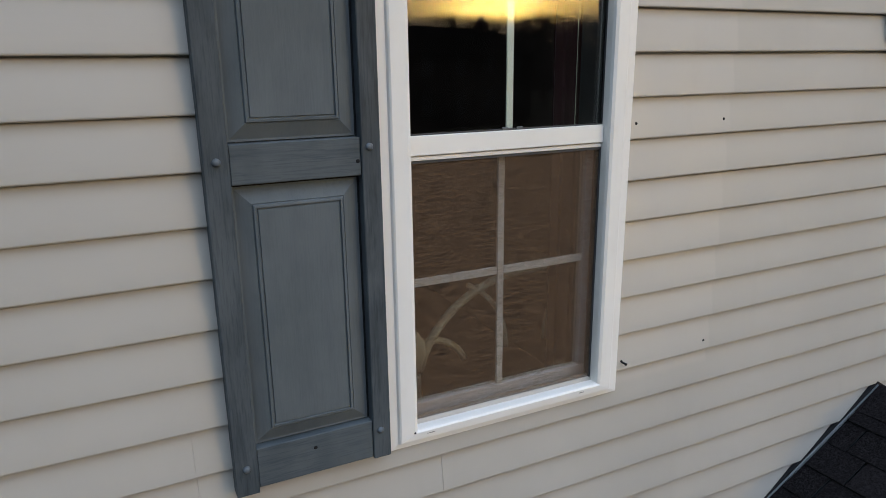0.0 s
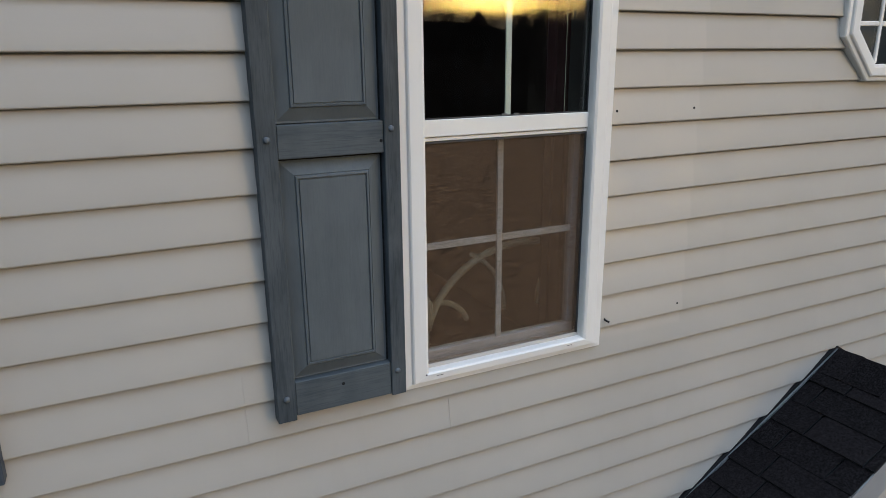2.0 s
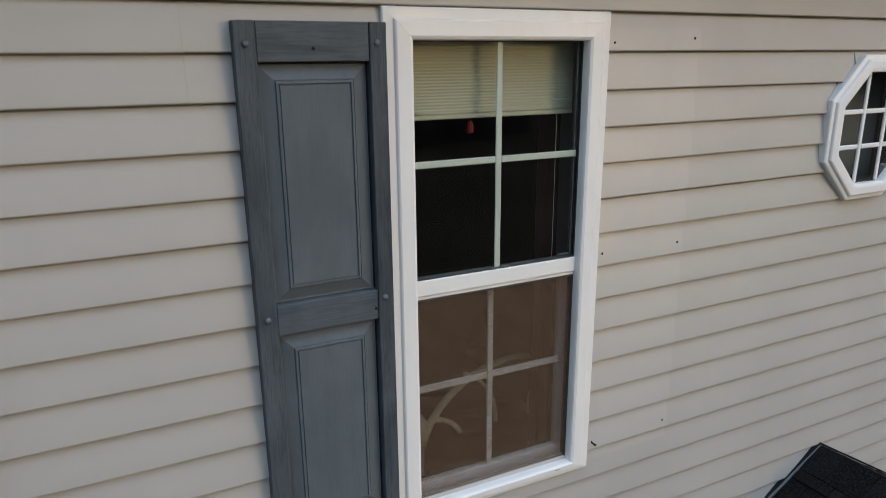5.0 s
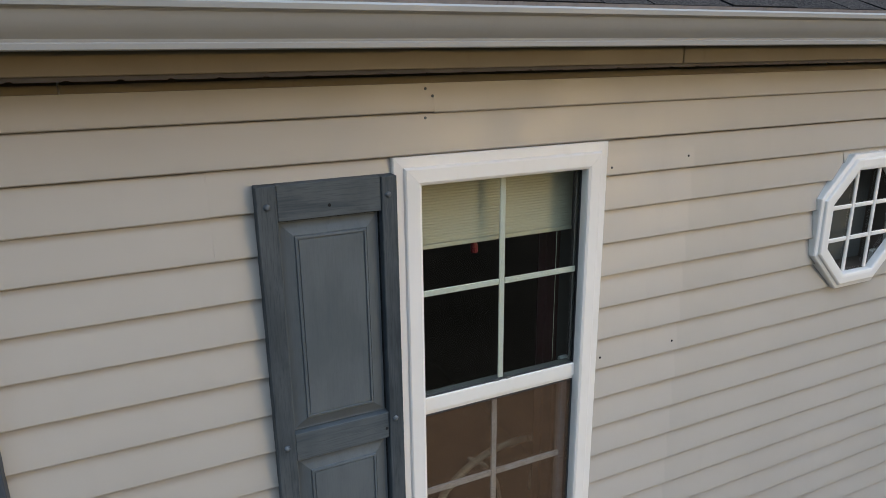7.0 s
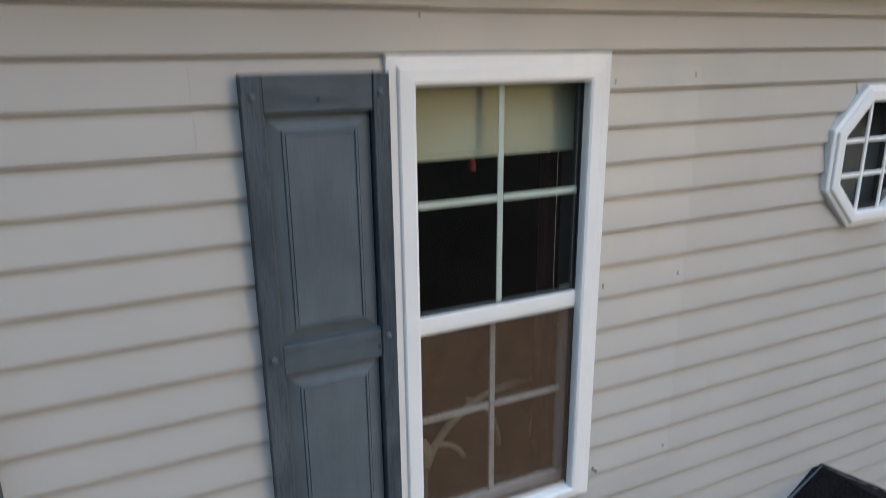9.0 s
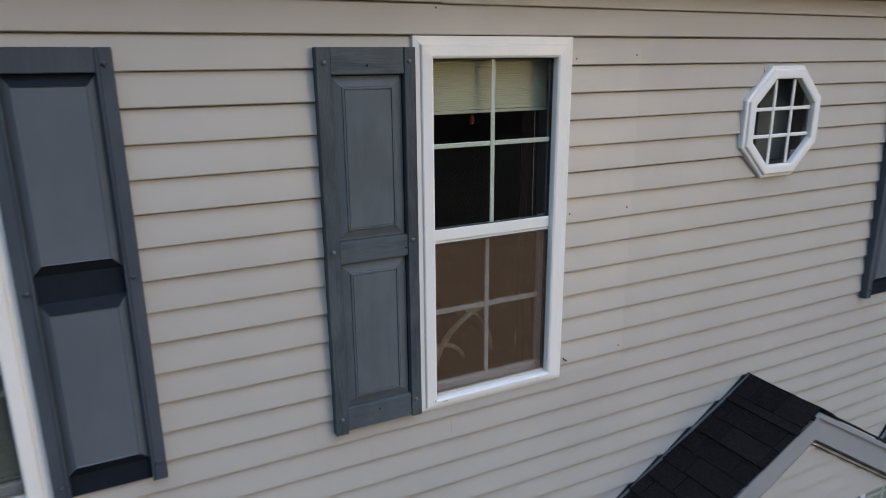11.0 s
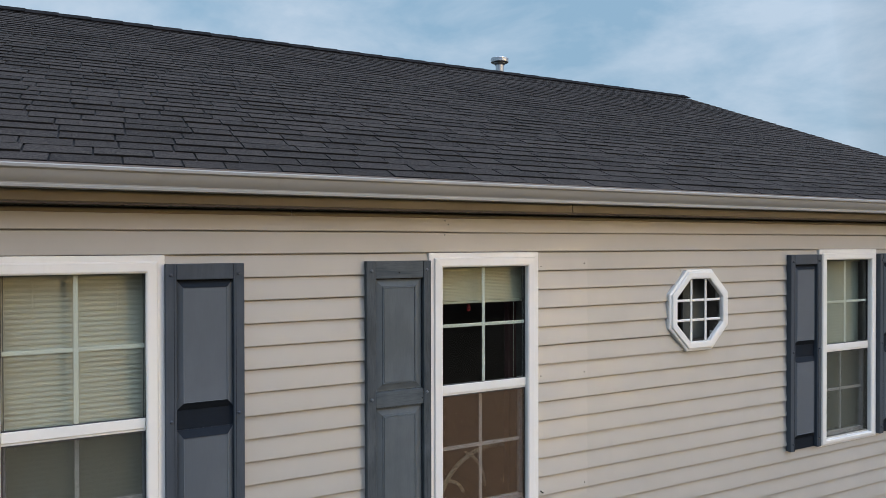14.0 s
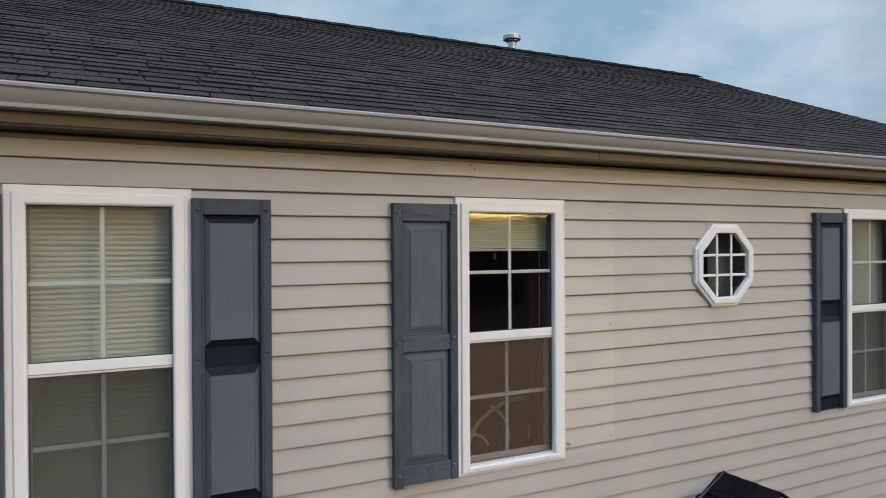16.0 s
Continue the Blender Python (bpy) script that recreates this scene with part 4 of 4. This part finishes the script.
    for a, b in zip(rows, rows[1:]):
        for k in range(sides):
            bm.faces.new((a[k], a[(k + 1) % sides], b[(k + 1) % sides], b[k]))
    bm.faces.new(rows[0][::-1])
    bm.faces.new(rows[-1])
    return bm


part("pipe", lathe(bmesh.new(), [(0.058, -0.15), (0.058, 0.21)]), GALV, vent, smooth=False)
part("collar", lathe(bmesh.new(), [(0.068, 0.195), (0.085, 0.215), (0.085, 0.222), (0.06, 0.225)]), GALV, vent)
part("cap", lathe(bmesh.new(), [(0.118, 0.228), (0.126, 0.232), (0.126, 0.282), (0.120, 0.290), (0.08, 0.298), (0.0005, 0.302)]), GALV, vent, "round rain cap")

# ---- portico over the entrance ----
PX, PHALF, PEAK, PEAVE, PFRONT = 1.697, 0.925, 3.345, 2.822, -0.440
portico = holder("portico", (PX, 0.0, 0.0), "small gabled portico roof with charcoal shingles and pale trim", "portico")
PRISE = (PEAK - PEAVE) / PHALF
PSLOPE = math.hypot(1, PRISE)
part("roof_deck", prism([(-PHALF, PEAVE - 0.03), (0.0, PEAK - 0.03), (PHALF, PEAVE - 0.03), (PHALF, PEAVE), (0.0, PEAK), (-PHALF, PEAVE)], "y", PFRONT, -0.014), NEAR_BLACK, portico)
for s in (-1, 1):
    part("eave_fascia", box(s * (PHALF - 0.020), s * (PHALF + 0.004), PFRONT + 0.002, -0.014, PEAVE - 0.165, PEAVE - 0.004, 0.002), PORTICO_GREY, portico, "slate-grey eave fascia")
    rake = [(0.0, PEAK - 0.003), (s * (PHALF + 0.004), PEAVE - 0.006), (s * (PHALF + 0.004), PEAVE - 0.165), (s * (PHALF - 0.02), PEAVE - 0.165), (0.0, PEAK - 0.155)]
    part("rake_board", prism(rake, "y", PFRONT - 0.024, PFRONT), RAKE_WHITE, portico, "pale grey rake board")
    part("rake_moulding", prism([(0.0, PEAK + 0.002), (s * (PHALF + 0.008), PEAVE - 0.001), (s * (PHALF + 0.008), PEAVE - 0.030), (0.0, PEAK - 0.030)], "y", PFRONT - 0.034, PFRONT - 0.0245), RAKE_WHITE, portico)
    # two near-black strips paint the dark lines of a groove along each rake
    for low in (0.168, 0.190):
        inner = [(0.0, PEAK - low), (s * (PHALF - 0.14), PEAVE + 0.060 - low), (s * (PHALF - 0.14), PEAVE + 0.056 - low), (0.0, PEAK - low - 0.004)]
        part("gable_channel", prism(inner, "y", PFRONT - 0.006, PFRONT + 0.01), NEAR_BLACK, portico, "near-black strip drawn as a groove's shade under the rake")
gable_z = PEAVE - 0.165
part("gable_backing", prism([(-PHALF + 0.03, gable_z), (PHALF - 0.03, gable_z), (0.0, PEAK - 0.15)], "y", PFRONT + 0.0165, PFRONT + 0.028), RAKE_WHITE, portico, "pale trim behind the gable boards")
k = 0
z = gable_z
while z < PEAK - 0.2:
    z1 = min(z + COURSE, PEAK - 0.18)
    half0, half1 = (PEAK - 0.155 - z) / PRISE * 0.985, (PEAK - 0.155 - z1) / PRISE * 0.985
    bm = bmesh.new()
    lo = [bm.verts.new((x, y, z)) for x, y in ((-half0, PFRONT - 0.002), (half0, PFRONT - 0.002), (half0, PFRONT + 0.016), (-half0, PFRONT + 0.016))]
    hi = [bm.verts.new((x, y, z1)) for x, y in ((-half1, PFRONT + 0.015), (half1, PFRONT + 0.015), (half1, PFRONT + 0.016), (-half1, PFRONT + 0.016))]
    bm.faces.new(lo[::-1])
    bm.faces.new(hi)
    for i in range(4):
        bm.faces.new((lo[i], lo[(i + 1) % 4], hi[(i + 1) % 4], hi[i]))
    part("siding_plank", bm, SIDING, portico)
    z = z1
part("portico_ceiling", box(-PHALF + 0.02, PHALF - 0.02, PFRONT + 0.03, -0.014, gable_z - 0.001, gable_z + 0.012), RAKE_WHITE, portico, "pale boarded underside")
# flashing against the wall, both slopes
for s in (-1, 1):
    strip = [(s * (PHALF + 0.01), PEAVE - 0.005), (0.0, PEAK + 0.012), (0.0, PEAK + 0.025), (s * (PHALF + 0.016), PEAVE + 0.006), (s * (PHALF + 0.016), PEAVE - 0.16), (s * (PHALF + 0.01), PEAVE - 0.16)]
    part("wall_flashing", prism(strip, "y", -0.027, -0.0145), FLASHING, portico, "grey metal wall flashing")
    # a solid near-black strip draws the shaded gap beside the flashing
    channel = [(s * (PHALF + 0.0185), PEAVE + 0.008), (0.0, PEAK + 0.0275), (0.0, PEAK + 0.0370), (s * (PHALF + 0.0235), PEAVE + 0.0135)]
    part("trim_channel", prism(channel, "y", -0.0225, 0.0), NEAR_BLACK, portico, "near-black strip drawn as the shaded gap where the siding stops")
for s, along, origin in ((-1, Vector((0, 1, 0)), None), (1, Vector((0, -1, 0)), None)):
    up = Vector((-s * 1 / PSLOPE, 0, PRISE / PSLOPE))
    normal = Vector((s * PRISE / PSLOPE, 0, 1 / PSLOPE))
    start = Vector((s * (PHALF + 0.012), PFRONT - 0.030 if s < 0 else -0.030, PEAVE))
    lay_shingles(portico, start, along, up, normal, abs(PFRONT), PHALF * PSLOPE - 0.02, EXPOSE, lambda a, q: True, random.Random(11 + s), "charcoal shingles of the portico", (SHINGLE_DIMMED, SHINGLE_DIMMED_FIELD))
for i, y in enumerate((-0.47, -0.30, -0.14)):
    bm = bmesh.new()
    cap = [(-0.13, -0.13 * PRISE + 0.012), (0.0, 0.016), (0.13, -0.13 * PRISE + 0.012), (0.13, -0.13 * PRISE + 0.021), (0.0, 0.027), (-0.13, -0.13 * PRISE + 0.021)]
    sweep(bm, cap, [lambda p, v=y: (p[0], v, PEAK + p[1] + 0.006), lambda p, v=min(y + 0.21, -0.029): (p[0], v, PEAK + p[1])])
    part("ridge_cap", bm, SHINGLE_DIMMED, portico)

# ---- entrance under the portico ----
door = tagged(new("door_1"), "dark grey entrance door with a glazed sidelight in a white surround", "door", kind="structure")
for a, b in ((0.878, 0.99), (1.52, 1.65), (2.37, 2.47)):
    part("door_casing", box(a, b, -0.030, 0.05, 0.25, 2.40, 0.003), WHITE, door)
part("head_casing", box(0.878, 2.47, -0.034, 0.05, 2.401, 2.50, 0.003), WHITE, door)
part("sidelight", box(0.992, 1.518, 0.030, 0.034, 0.30, 2.399), GLASS, door, "dark glazed sidelight")
for a in (1.06, 1.40):
    part("muntin", box(a, a + 0.022, 0.012, 0.026, 0.30, 2.399), WHITE_IN, door)
for zz in (0.75, 1.2, 1.65, 2.1):
    for a, b in ((0.992, 1.059), (1.083, 1.399), (1.423, 1.518)):
        part("muntin", box(a, b, 0.012, 0.026, zz, zz + 0.022), WHITE_IN, door)
part("door_leaf", box(1.651, 1.885, 0.002, 0.05, 0.25, 2.399, 0.003), RAKE_WHITE, door, "pale door frame panel")
part("storm_door", box(1.887, 2.368, 0.006, 0.04, 0.25, 2.399, 0.003), DOOR_GREY, door, "dark storm door")
part("storm_pane", box(1.95, 2.29, 0.001, 0.004, 0.5, 2.30), GLASS, door, "dark glass").visible_shadow = False
tagged(part("doorstep", box(0.7, 2.75, -1.2, -0.02, 0.0, 0.17, 0.01), CONCRETE), "grey concrete doorstep below the entrance", "step", kind="structure")

# ---- pediments over the lower windows ----
for x in LOWER_WINDOWS:
    head = holder("window_pediment", (x, 0.0, 2.478), "dark slate triangular pediment over a lower window", "pediment", "pediments over the lower windows")
    part("panel", prism([(-0.375, 0.0), (0.375, 0.0), (0.0, 0.285)], "y", -0.050, -0.013), NEAR_BLACK, head)
    for s in (-1, 1):
        part("edge_flashing", prism([(s * 0.3755, 0.001), (s * 0.387, 0.001), (0.0, 0.296), (0.0, 0.2865)], "y", -0.054, -0.040), FLASHING, head, "pale metal edge")

# ---- inside the windows ----


def slat_blind(x, drop, material, label, bottom):
    z = -drop
    b = holder("window_blind", (x, 0.092, 5.12 + z), label, "blind")
    part("headrail", box(-0.309, 0.309, -0.015, 0.015, -0.028, 0.02), material, b)
    me = None
    n = int((5.09 + z - bottom) / 0.0235)
    for i in range(n):
        if me is None:
            first = part("slat", prism([(-0.0050, -0.0140), (-0.0042, -0.0143), (-0.0010, -0.0060), (0.0008, 0.0040), (0.0044, 0.0134), (0.0036, 0.0140), (-0.0004, 0.0040), (-0.0022, -0.0060)], "x", -0.309, 0.309), material, b)
            me = first.data
            first.location = (0, 0, -0.042)
        else:
            o = new("slat", me)
            o.parent = b
            o.location = (0, 0, -0.042 - 0.0235 * i)
    for a in (-0.17, 0.17):
        part("ladder_cord", box(a - 0.001, a + 0.001, -0.0125, -0.0115, -0.04 - 0.0235 * n, -0.03), material, b)
    part("bottom_rail", box(-0.305, 0.305, -0.011, 0.011, -0.048 - 0.0235 * n, -0.036 - 0.0235 * n), material, b)


slat_blind(UPPER_WINDOWS[0], 0.0, SLAT, "lowered cream slatted blind behind the glass", 3.73)
slat_blind(UPPER_WINDOWS[2], 0.0, SLAT_WHITE, "lowered pale slatted blind behind the glass", 3.73)
slat_blind(LOWER_WINDOWS[1], LOWER_DROP, SLAT_WHITE, "lowered pale slatted blind behind the glass", 3.73 - LOWER_DROP)

shade = holder("cellular_shade", (UPPER_WINDOWS[1], 0.082, 5.126), "cream pleated cellular shade drawn up to the top third", "blind")
pleats = []
for i in range(23):
    zz = -0.012 - i * 0.0088
    pleats += [(-0.0098, zz), (-0.0114, zz - 0.0044)]
outline = pleats + [(0.012, pleats[-1][1])] + [(0.012, -0.012)]
part("pleats", prism(outline, "x", -0.306, 0.306), SHADE, shade)
part("headrail", box(-0.309, 0.309, -0.018, 0.018, -0.011, 0.0), SHADE, shade)
part("bottom_rail", box(-0.307, 0.307, -0.015, 0.015, -0.226, -0.2125, 0.002), SHADE, shade)
part("lift_cord", box(0.2420, 0.2434, -0.02, -0.0186, -0.69, -0.02), SHADE, shade, "thin lift cord")
part("tassel", lathe(bmesh.new(), [(0.003, -0.236), (0.009, -0.242), (0.013, -0.258), (0.012, -0.274), (0.003, -0.277)], 10), RED, shade, "red hanging tassel").location = (-0.036, 0.04, 0.0)

curtain = bmesh.new()
pts = [(0.246 + 0.011 * i, 0.165 + 0.014 * math.sin(i * 1.9)) for i in range(16)]
add_prism(curtain, pts + [(x, y + 0.006) for x, y in reversed(pts)], "z", 3.55, 5.18)
tagged(part("curtain", curtain, MAROON), "dark maroon curtain hanging beside the window", "curtain")

# a cream metal headboard with curved bars, close behind the screened sash
chair = holder("metal_headboard", (0.28, 0.34, 3.002), "cream metal headboard with curved bars behind the window", "headboard")


def arc(cx, cz, r, a0, a1, n=14, flat=1.0):
    return [(cx + r * math.cos(radians(a0 + (a1 - a0) * i / n)), 0.0, cz + flat * r * math.sin(radians(a0 + (a1 - a0) * i / n))) for i in range(n + 1)]


part("top_bar", tube(bmesh.new(), arc(0.0, 0.598, 0.40, 168, 12, 24, 0.875), 0.014), CREAM_METAL, chair, smooth=True)
for side in (-1, 1):
    part("curved_bar", tube(bmesh.new(), [(side * x, 0.0, z) for x, _, z in arc(0.33, 0.70, 0.255, 116, 182, 12)], 0.009), CREAM_METAL, chair, smooth=True)
    part("scroll_bar", tube(bmesh.new(), [(side * x, 0.0, z) for x, _, z in arc(0.355, 0.635, 0.13, 85, 160, 12)], 0.011), CREAM_METAL, chair, smooth=True)
    part("finial", lathe(bmesh.new(), [(0.002, 0.66), (0.022, 0.68), (0.036, 0.73), (0.034, 0.77), (0.016, 0.80), (0.002, 0.806)], 14), CREAM_METAL, chair, "round cream finial", True).location = (side * 0.408, 0.0, 0.0)
    part("leg", box(side * 0.405 - 0.014, side * 0.405 + 0.014, -0.014, 0.014, 0.0, 0.665, 0.003), CREAM_METAL, chair)

# ---- nail holes and screws left in the siding ----


def siding_face(z):
    """How far the siding's face stands out at a height."""
    f = ((z - COURSE_TOP) / COURSE) % 1.0
    return -0.0202 + 0.0157 * max(f - 0.06, 0.0) ** 1.2


for x, z in ((0.722, 3.747), (0.390, 3.745), (0.721, 4.443), (0.392, 4.445), (0.721, 5.126), (0.392, 5.112)):
    tagged(part("screw_hole", disc_head(bmesh.new(), x, siding_face(z) + 0.001, z, 0.0042, 0.003), BLACK), "dark empty screw hole in the siding", "hole", "screw holes of the missing shutter")
part_ob = part("screw", tube(bmesh.new(), [(0.388, -0.008, 3.744), (0.393, -0.032, 3.741), (0.394, -0.036, 3.740)], [0.003, 0.003, 0.005]), BLACK)
tagged(part_ob, "dark screw standing proud of the siding", "screw")
for x, z in ((-0.257, 5.301), (-0.238, 5.360), (-0.258, 5.380)):
    tagged(part("screw", disc_head(bmesh.new(), x, siding_face(z) + 0.001, z, 0.0042, 0.003), BOLT, smooth=True), "small round screw head in the siding", "screw")

for x0, x1 in ((-0.258, -0.236), (0.222, 0.240)):
    tagged(part("caulk_gap", box(x0, x1, -0.0380, -0.0365, 3.6885, 3.6896), BLACK), "thin dark split in the caulk under the sill", "gap")
tagged(part("screw", disc_head(bmesh.new(), -0.292, -0.037, 3.698, 0.003, 0.002), BLACK), "small dark screw at the corner of the sill", "screw")

# ---- what lies behind the camera: far house and bare trees against the sky ----


def far_house(x, y, turn, wide, deep, wall_h, ridge_h):
    h = holder("far_house", (x, y, 0.0), "dark neighbouring house with a chimney against the evening sky", "house")
    h.rotation_euler = (0, 0, radians(turn))
    part("wall", box(-wide / 2, wide / 2, -deep / 2, deep / 2, 0.0, wall_h), FAR_WALL, h)
    part("roof", prism([(-deep / 2 - 0.4, wall_h - 0.1), (0.0, ridge_h), (deep / 2 + 0.4, wall_h - 0.1), (0.0, ridge_h - 0.25)], "x", -wide / 2 - 0.4, wide / 2 + 0.4), FAR_ROOF, h)
    part("chimney", box(wide / 2 - 1.3, wide / 2 - 0.5, -0.4, 0.4, ridge_h - 1.2, ridge_h + 0.6, 0.05), BRICK_RED, h, "brick chimney")
    part("chimney_pot", box(wide / 2 - 1.1, wide / 2 - 0.7, -0.2, 0.2, ridge_h + 0.6, ridge_h + 0.95, 0.05), FAR_ROOF, h)
    for i in range(4):
        a = -wide / 2 + 1.4 + i * (wide - 3.6) / 3
        for zz in (0.9, 3.4):
            part("window", box(a, a + 0.9, deep / 2 + 0.01, deep / 2 + 0.05, zz, zz + 1.4), GASKET_AND_SHADE, h)
    return h


def far_spot(azimuth, distance):
    """A ground place behind the camera by compass angle from +y, clockwise."""
    return -0.5 + distance * math.sin(radians(azimuth)), -1.5 + distance * math.cos(radians(azimuth))


hx, hy = far_spot(152.6, 46)
far_house(hx - 1.48, hy + 0.60, -22, 13.0, 8.0, 4.9, 6.75)
hx, hy = far_spot(196, 50)
far_house(hx, hy, 14, 14.0, 8.0, 4.9, 6.5)


def bare_tree(x, y, high, rng):
    t = holder("bare_tree", (x, y, 0.0), "leafless tree standing dark against the evening sky", "tree", "bare trees behind the lawn")
    bm = bmesh.new()
    tips = []

    def limb(p, d, length, rad, depth):
        q = p + d * length * 0.5 + Vector((rng.uniform(-1, 1), rng.uniform(-1, 1), 0.3)) * length * 0.06
        r = p + d * length
        tube(bm, [p, q, r], [rad, rad * 0.85, rad * 0.65], 5)
        if depth == 0:
            tips.append((r, d, length))
            return
        for _ in range(rng.choice((2, 3, 3))):
            nd = (d + Vector((rng.uniform(-0.8, 0.8), rng.uniform(-0.8, 0.8), rng.uniform(-0.1, 0.6)))).normalized()
            limb(r, nd, length * rng.uniform(0.62, 0.82), rad * 0.58, depth - 1)

    limb(Vector((0, 0, -0.1)), Vector((0, 0, 1)), high * 0.28, high * 0.022, 4)
    part("trunk", bm, BARK, t)
    tw = bmesh.new()
    for p, d, length in tips:
        for _ in range(9):
            nd = (d + Vector((rng.uniform(-1, 1), rng.uniform(-1, 1), rng.uniform(-0.3, 0.7)))).normalized()
            tube(tw, [p, p + nd * length * rng.uniform(0.6, 1.3)], [0.012, 0.005], 3)
    part("crown", tw, BARK, t, "bare twigs")
    return t


tree_rng = random.Random(5)
models = []
for i in range(4):
    models.append(bare_tree(*far_spot(128 + i * 13, 60 + 6 * (i % 2)), 8.0 + 0.9 * i, tree_rng))
for i in range(84):
    az = 88 + i * 1.9 + tree_rng.uniform(-1.5, 1.5)
    dist = tree_rng.uniform(62, 120)
    x, y = far_spot(az, dist)
    copy_thing(tree_rng.choice(models), pose(x, y, 0, 0, 0, tree_rng.uniform(0, 360)))
for i in range(26):
    x, y = far_spot(122 + i * 0.95 + tree_rng.uniform(-0.4, 0.4), tree_rng.uniform(56, 74))
    copy_thing(tree_rng.choice(models), pose(x, y, 0, 0, 0, tree_rng.uniform(0, 360)))
for az, dist, turn in ((156.8, 56, 20), (155.6, 62, 200), (145.6, 60, 75), (144.2, 64, 140), (140.6, 54, 250)):
    x, y = far_spot(az, dist)
    copy_thing(models[1], pose(x, y, 0, 0, 0, turn))
hedge = bmesh.new()
for i in range(70):
    x, y = far_spot(85 + i * 2.6, 95 + tree_rng.uniform(-5, 5))
    bmesh.ops.create_icosphere(hedge, subdivisions=2, radius=1.0, matrix=Matrix.LocRotScale((x, y, 1.5), None, (4.5, 4.5, tree_rng.uniform(5.2, 6.6))))
for v in hedge.verts:
    v.co += noise.noise_vector(v.co * 0.5) * 1.3
tagged(part("woods", hedge, BARK), "dark line of far leafless woods", "woods", kind="stuff")

# ---- pieces, last: roof shingles and siding planks ----
lay_shingles(roof, on_roof(ROOF_X0, 0.0), Vector((1, 0, 0)), UP, NORMAL, ROOF_X1 - ROOF_X0, RUN, EXPOSE, lambda a, s: -3.3 < ROOF_X0 + a < 1.5 and s < 1.95, random.Random(3), "charcoal asphalt shingles higher up the roof", (SHINGLE, SHINGLE_FIELD))

# butt joints between siding lengths, by course below the window heads
JOINTS = {-1: (-0.235, 3.31), 0: (-3.3, 2.8), 1: (-0.848, 3.9), 2: (-0.847, 4.4), 3: (-3.0, 4.6), 4: (-3.4, 2.8), 5: (4.4,), 6: (-3.2, 2.8), 7: (4.5,), 8: (-3.6, 2.8), 9: (4.7,), 10: (-3.3, 2.8), 11: (4.3,), 12: (4.6,), 13: (-0.82, 4.5), 14: (-0.818, 2.9), 15: (-0.205, 4.0), 16: (3.95,), 17: (-0.818,), 18: (-2.42, 2.95), 19: (-0.21, 4.2)}


def plank_mesh(width, height):
    """One siding length: butt edge proud at the bottom, leaning back to its top under the next course."""
    bm = bmesh.new()
    h = height
    profile = [(0.008, 0.005), (-0.006, 0.005), (-0.0120, 0.0035), (-0.0140, 0.0002), (-0.0165, 0.0), (-0.0188, 0.0010), (-0.0199, 0.0026), (-0.0202, 0.0052)]
    profile += [(-0.0202 + 0.0157 * f ** 1.2, 0.0052 + (h - 0.0112) * f) for f in (0.17, 0.34, 0.5, 0.66, 0.83, 1.0)]
    profile += [(-0.0028, h - 0.0036), (0.0, h - 0.0026), (0.009, h - 0.002), (0.009, h + 0.004), (0.011, h + 0.004), (0.011, 0.005)]
    n = len(profile)
    ends = [[bm.verts.new((x, p[0], p[1])) for p in profile] for x in (0.0, width)]
    for i in range(n):
        bm.faces.new((ends[0][i], ends[0][(i + 1) % n], ends[1][(i + 1) % n], ends[1][i]))
    bm.faces.new(ends[0])
    bm.faces.new(ends[1][::-1])
    bmesh.ops.recalc_face_normals(bm, faces=bm.faces)
    me = bpy.data.meshes.new("siding_plank")
    bm.to_mesh(me)
    bm.free()
    me.materials.append(SIDING)
    return me


plank_rng = random.Random(8)
plank_cache = {}
for k in range(-2, 45):
    z0 = COURSE_TOP - COURSE * k
    h = COURSE if k > -2 else 5.4235 - z0
    if z0 < 0.15 or h < 0.01:
        continue
    zc = z0 + h / 2
    cuts = [(a, b) for a, b, lo, hi in openings[:5] + openings[6:] if min(hi, z0 + h) - max(lo, z0) > 0.3 * h]
    dz, far = max(0.0, abs(zc - OCT_Z) - h / 2), abs(zc - OCT_Z) + h / 2
    filler = None
    if dz < 0.225:
        reach = min(0.24, 0.391 - far)
        if far > 0.25:
            reach = 0.150
            filler = (z0, OCT_Z - 0.236) if zc < OCT_Z else (OCT_Z + 0.236, z0 + h)
        cuts.append((OCT_X - reach, OCT_X + reach))
    edges = sorted(cuts)
    runs, x = [], WALL_X0
    for a, b in edges:
        if a > x:
            runs.append((x, a))
        x = max(x, b)
    runs.append((x, WALL_X1))
    pieces = []
    for a, b in runs:
        cut = [a] + [j for j in JOINTS.get(k, (-2.9 + 0.37 * (k % 5),)) if a + 0.05 < j < b - 0.05] + [b]
        pieces += list(zip(cut, cut[1:]))
    if filler:
        ob = new("siding_plank", plank_mesh(0.2998, filler[1] - filler[0]))
        ob.location = (OCT_X - 0.1499, 0.0, filler[0])
        ob.parent = wall_front
    for i, (a, b) in enumerate(pieces):
        key = (round(b - a, 3), round(h, 4))
        if key not in plank_cache:
            plank_cache[key] = plank_mesh(key[0] - 0.0003, key[1])
        ob = new("siding_plank", plank_cache[key])
        ob.location = (a, -0.0009 * (i % 2) + plank_rng.uniform(-0.0004, 0.0004), z0 + plank_rng.uniform(-0.0012, 0.0012))
        ob.rotation_euler = (0, plank_rng.uniform(-0.0002, 0.0002), 0)
        ob.parent = wall_front
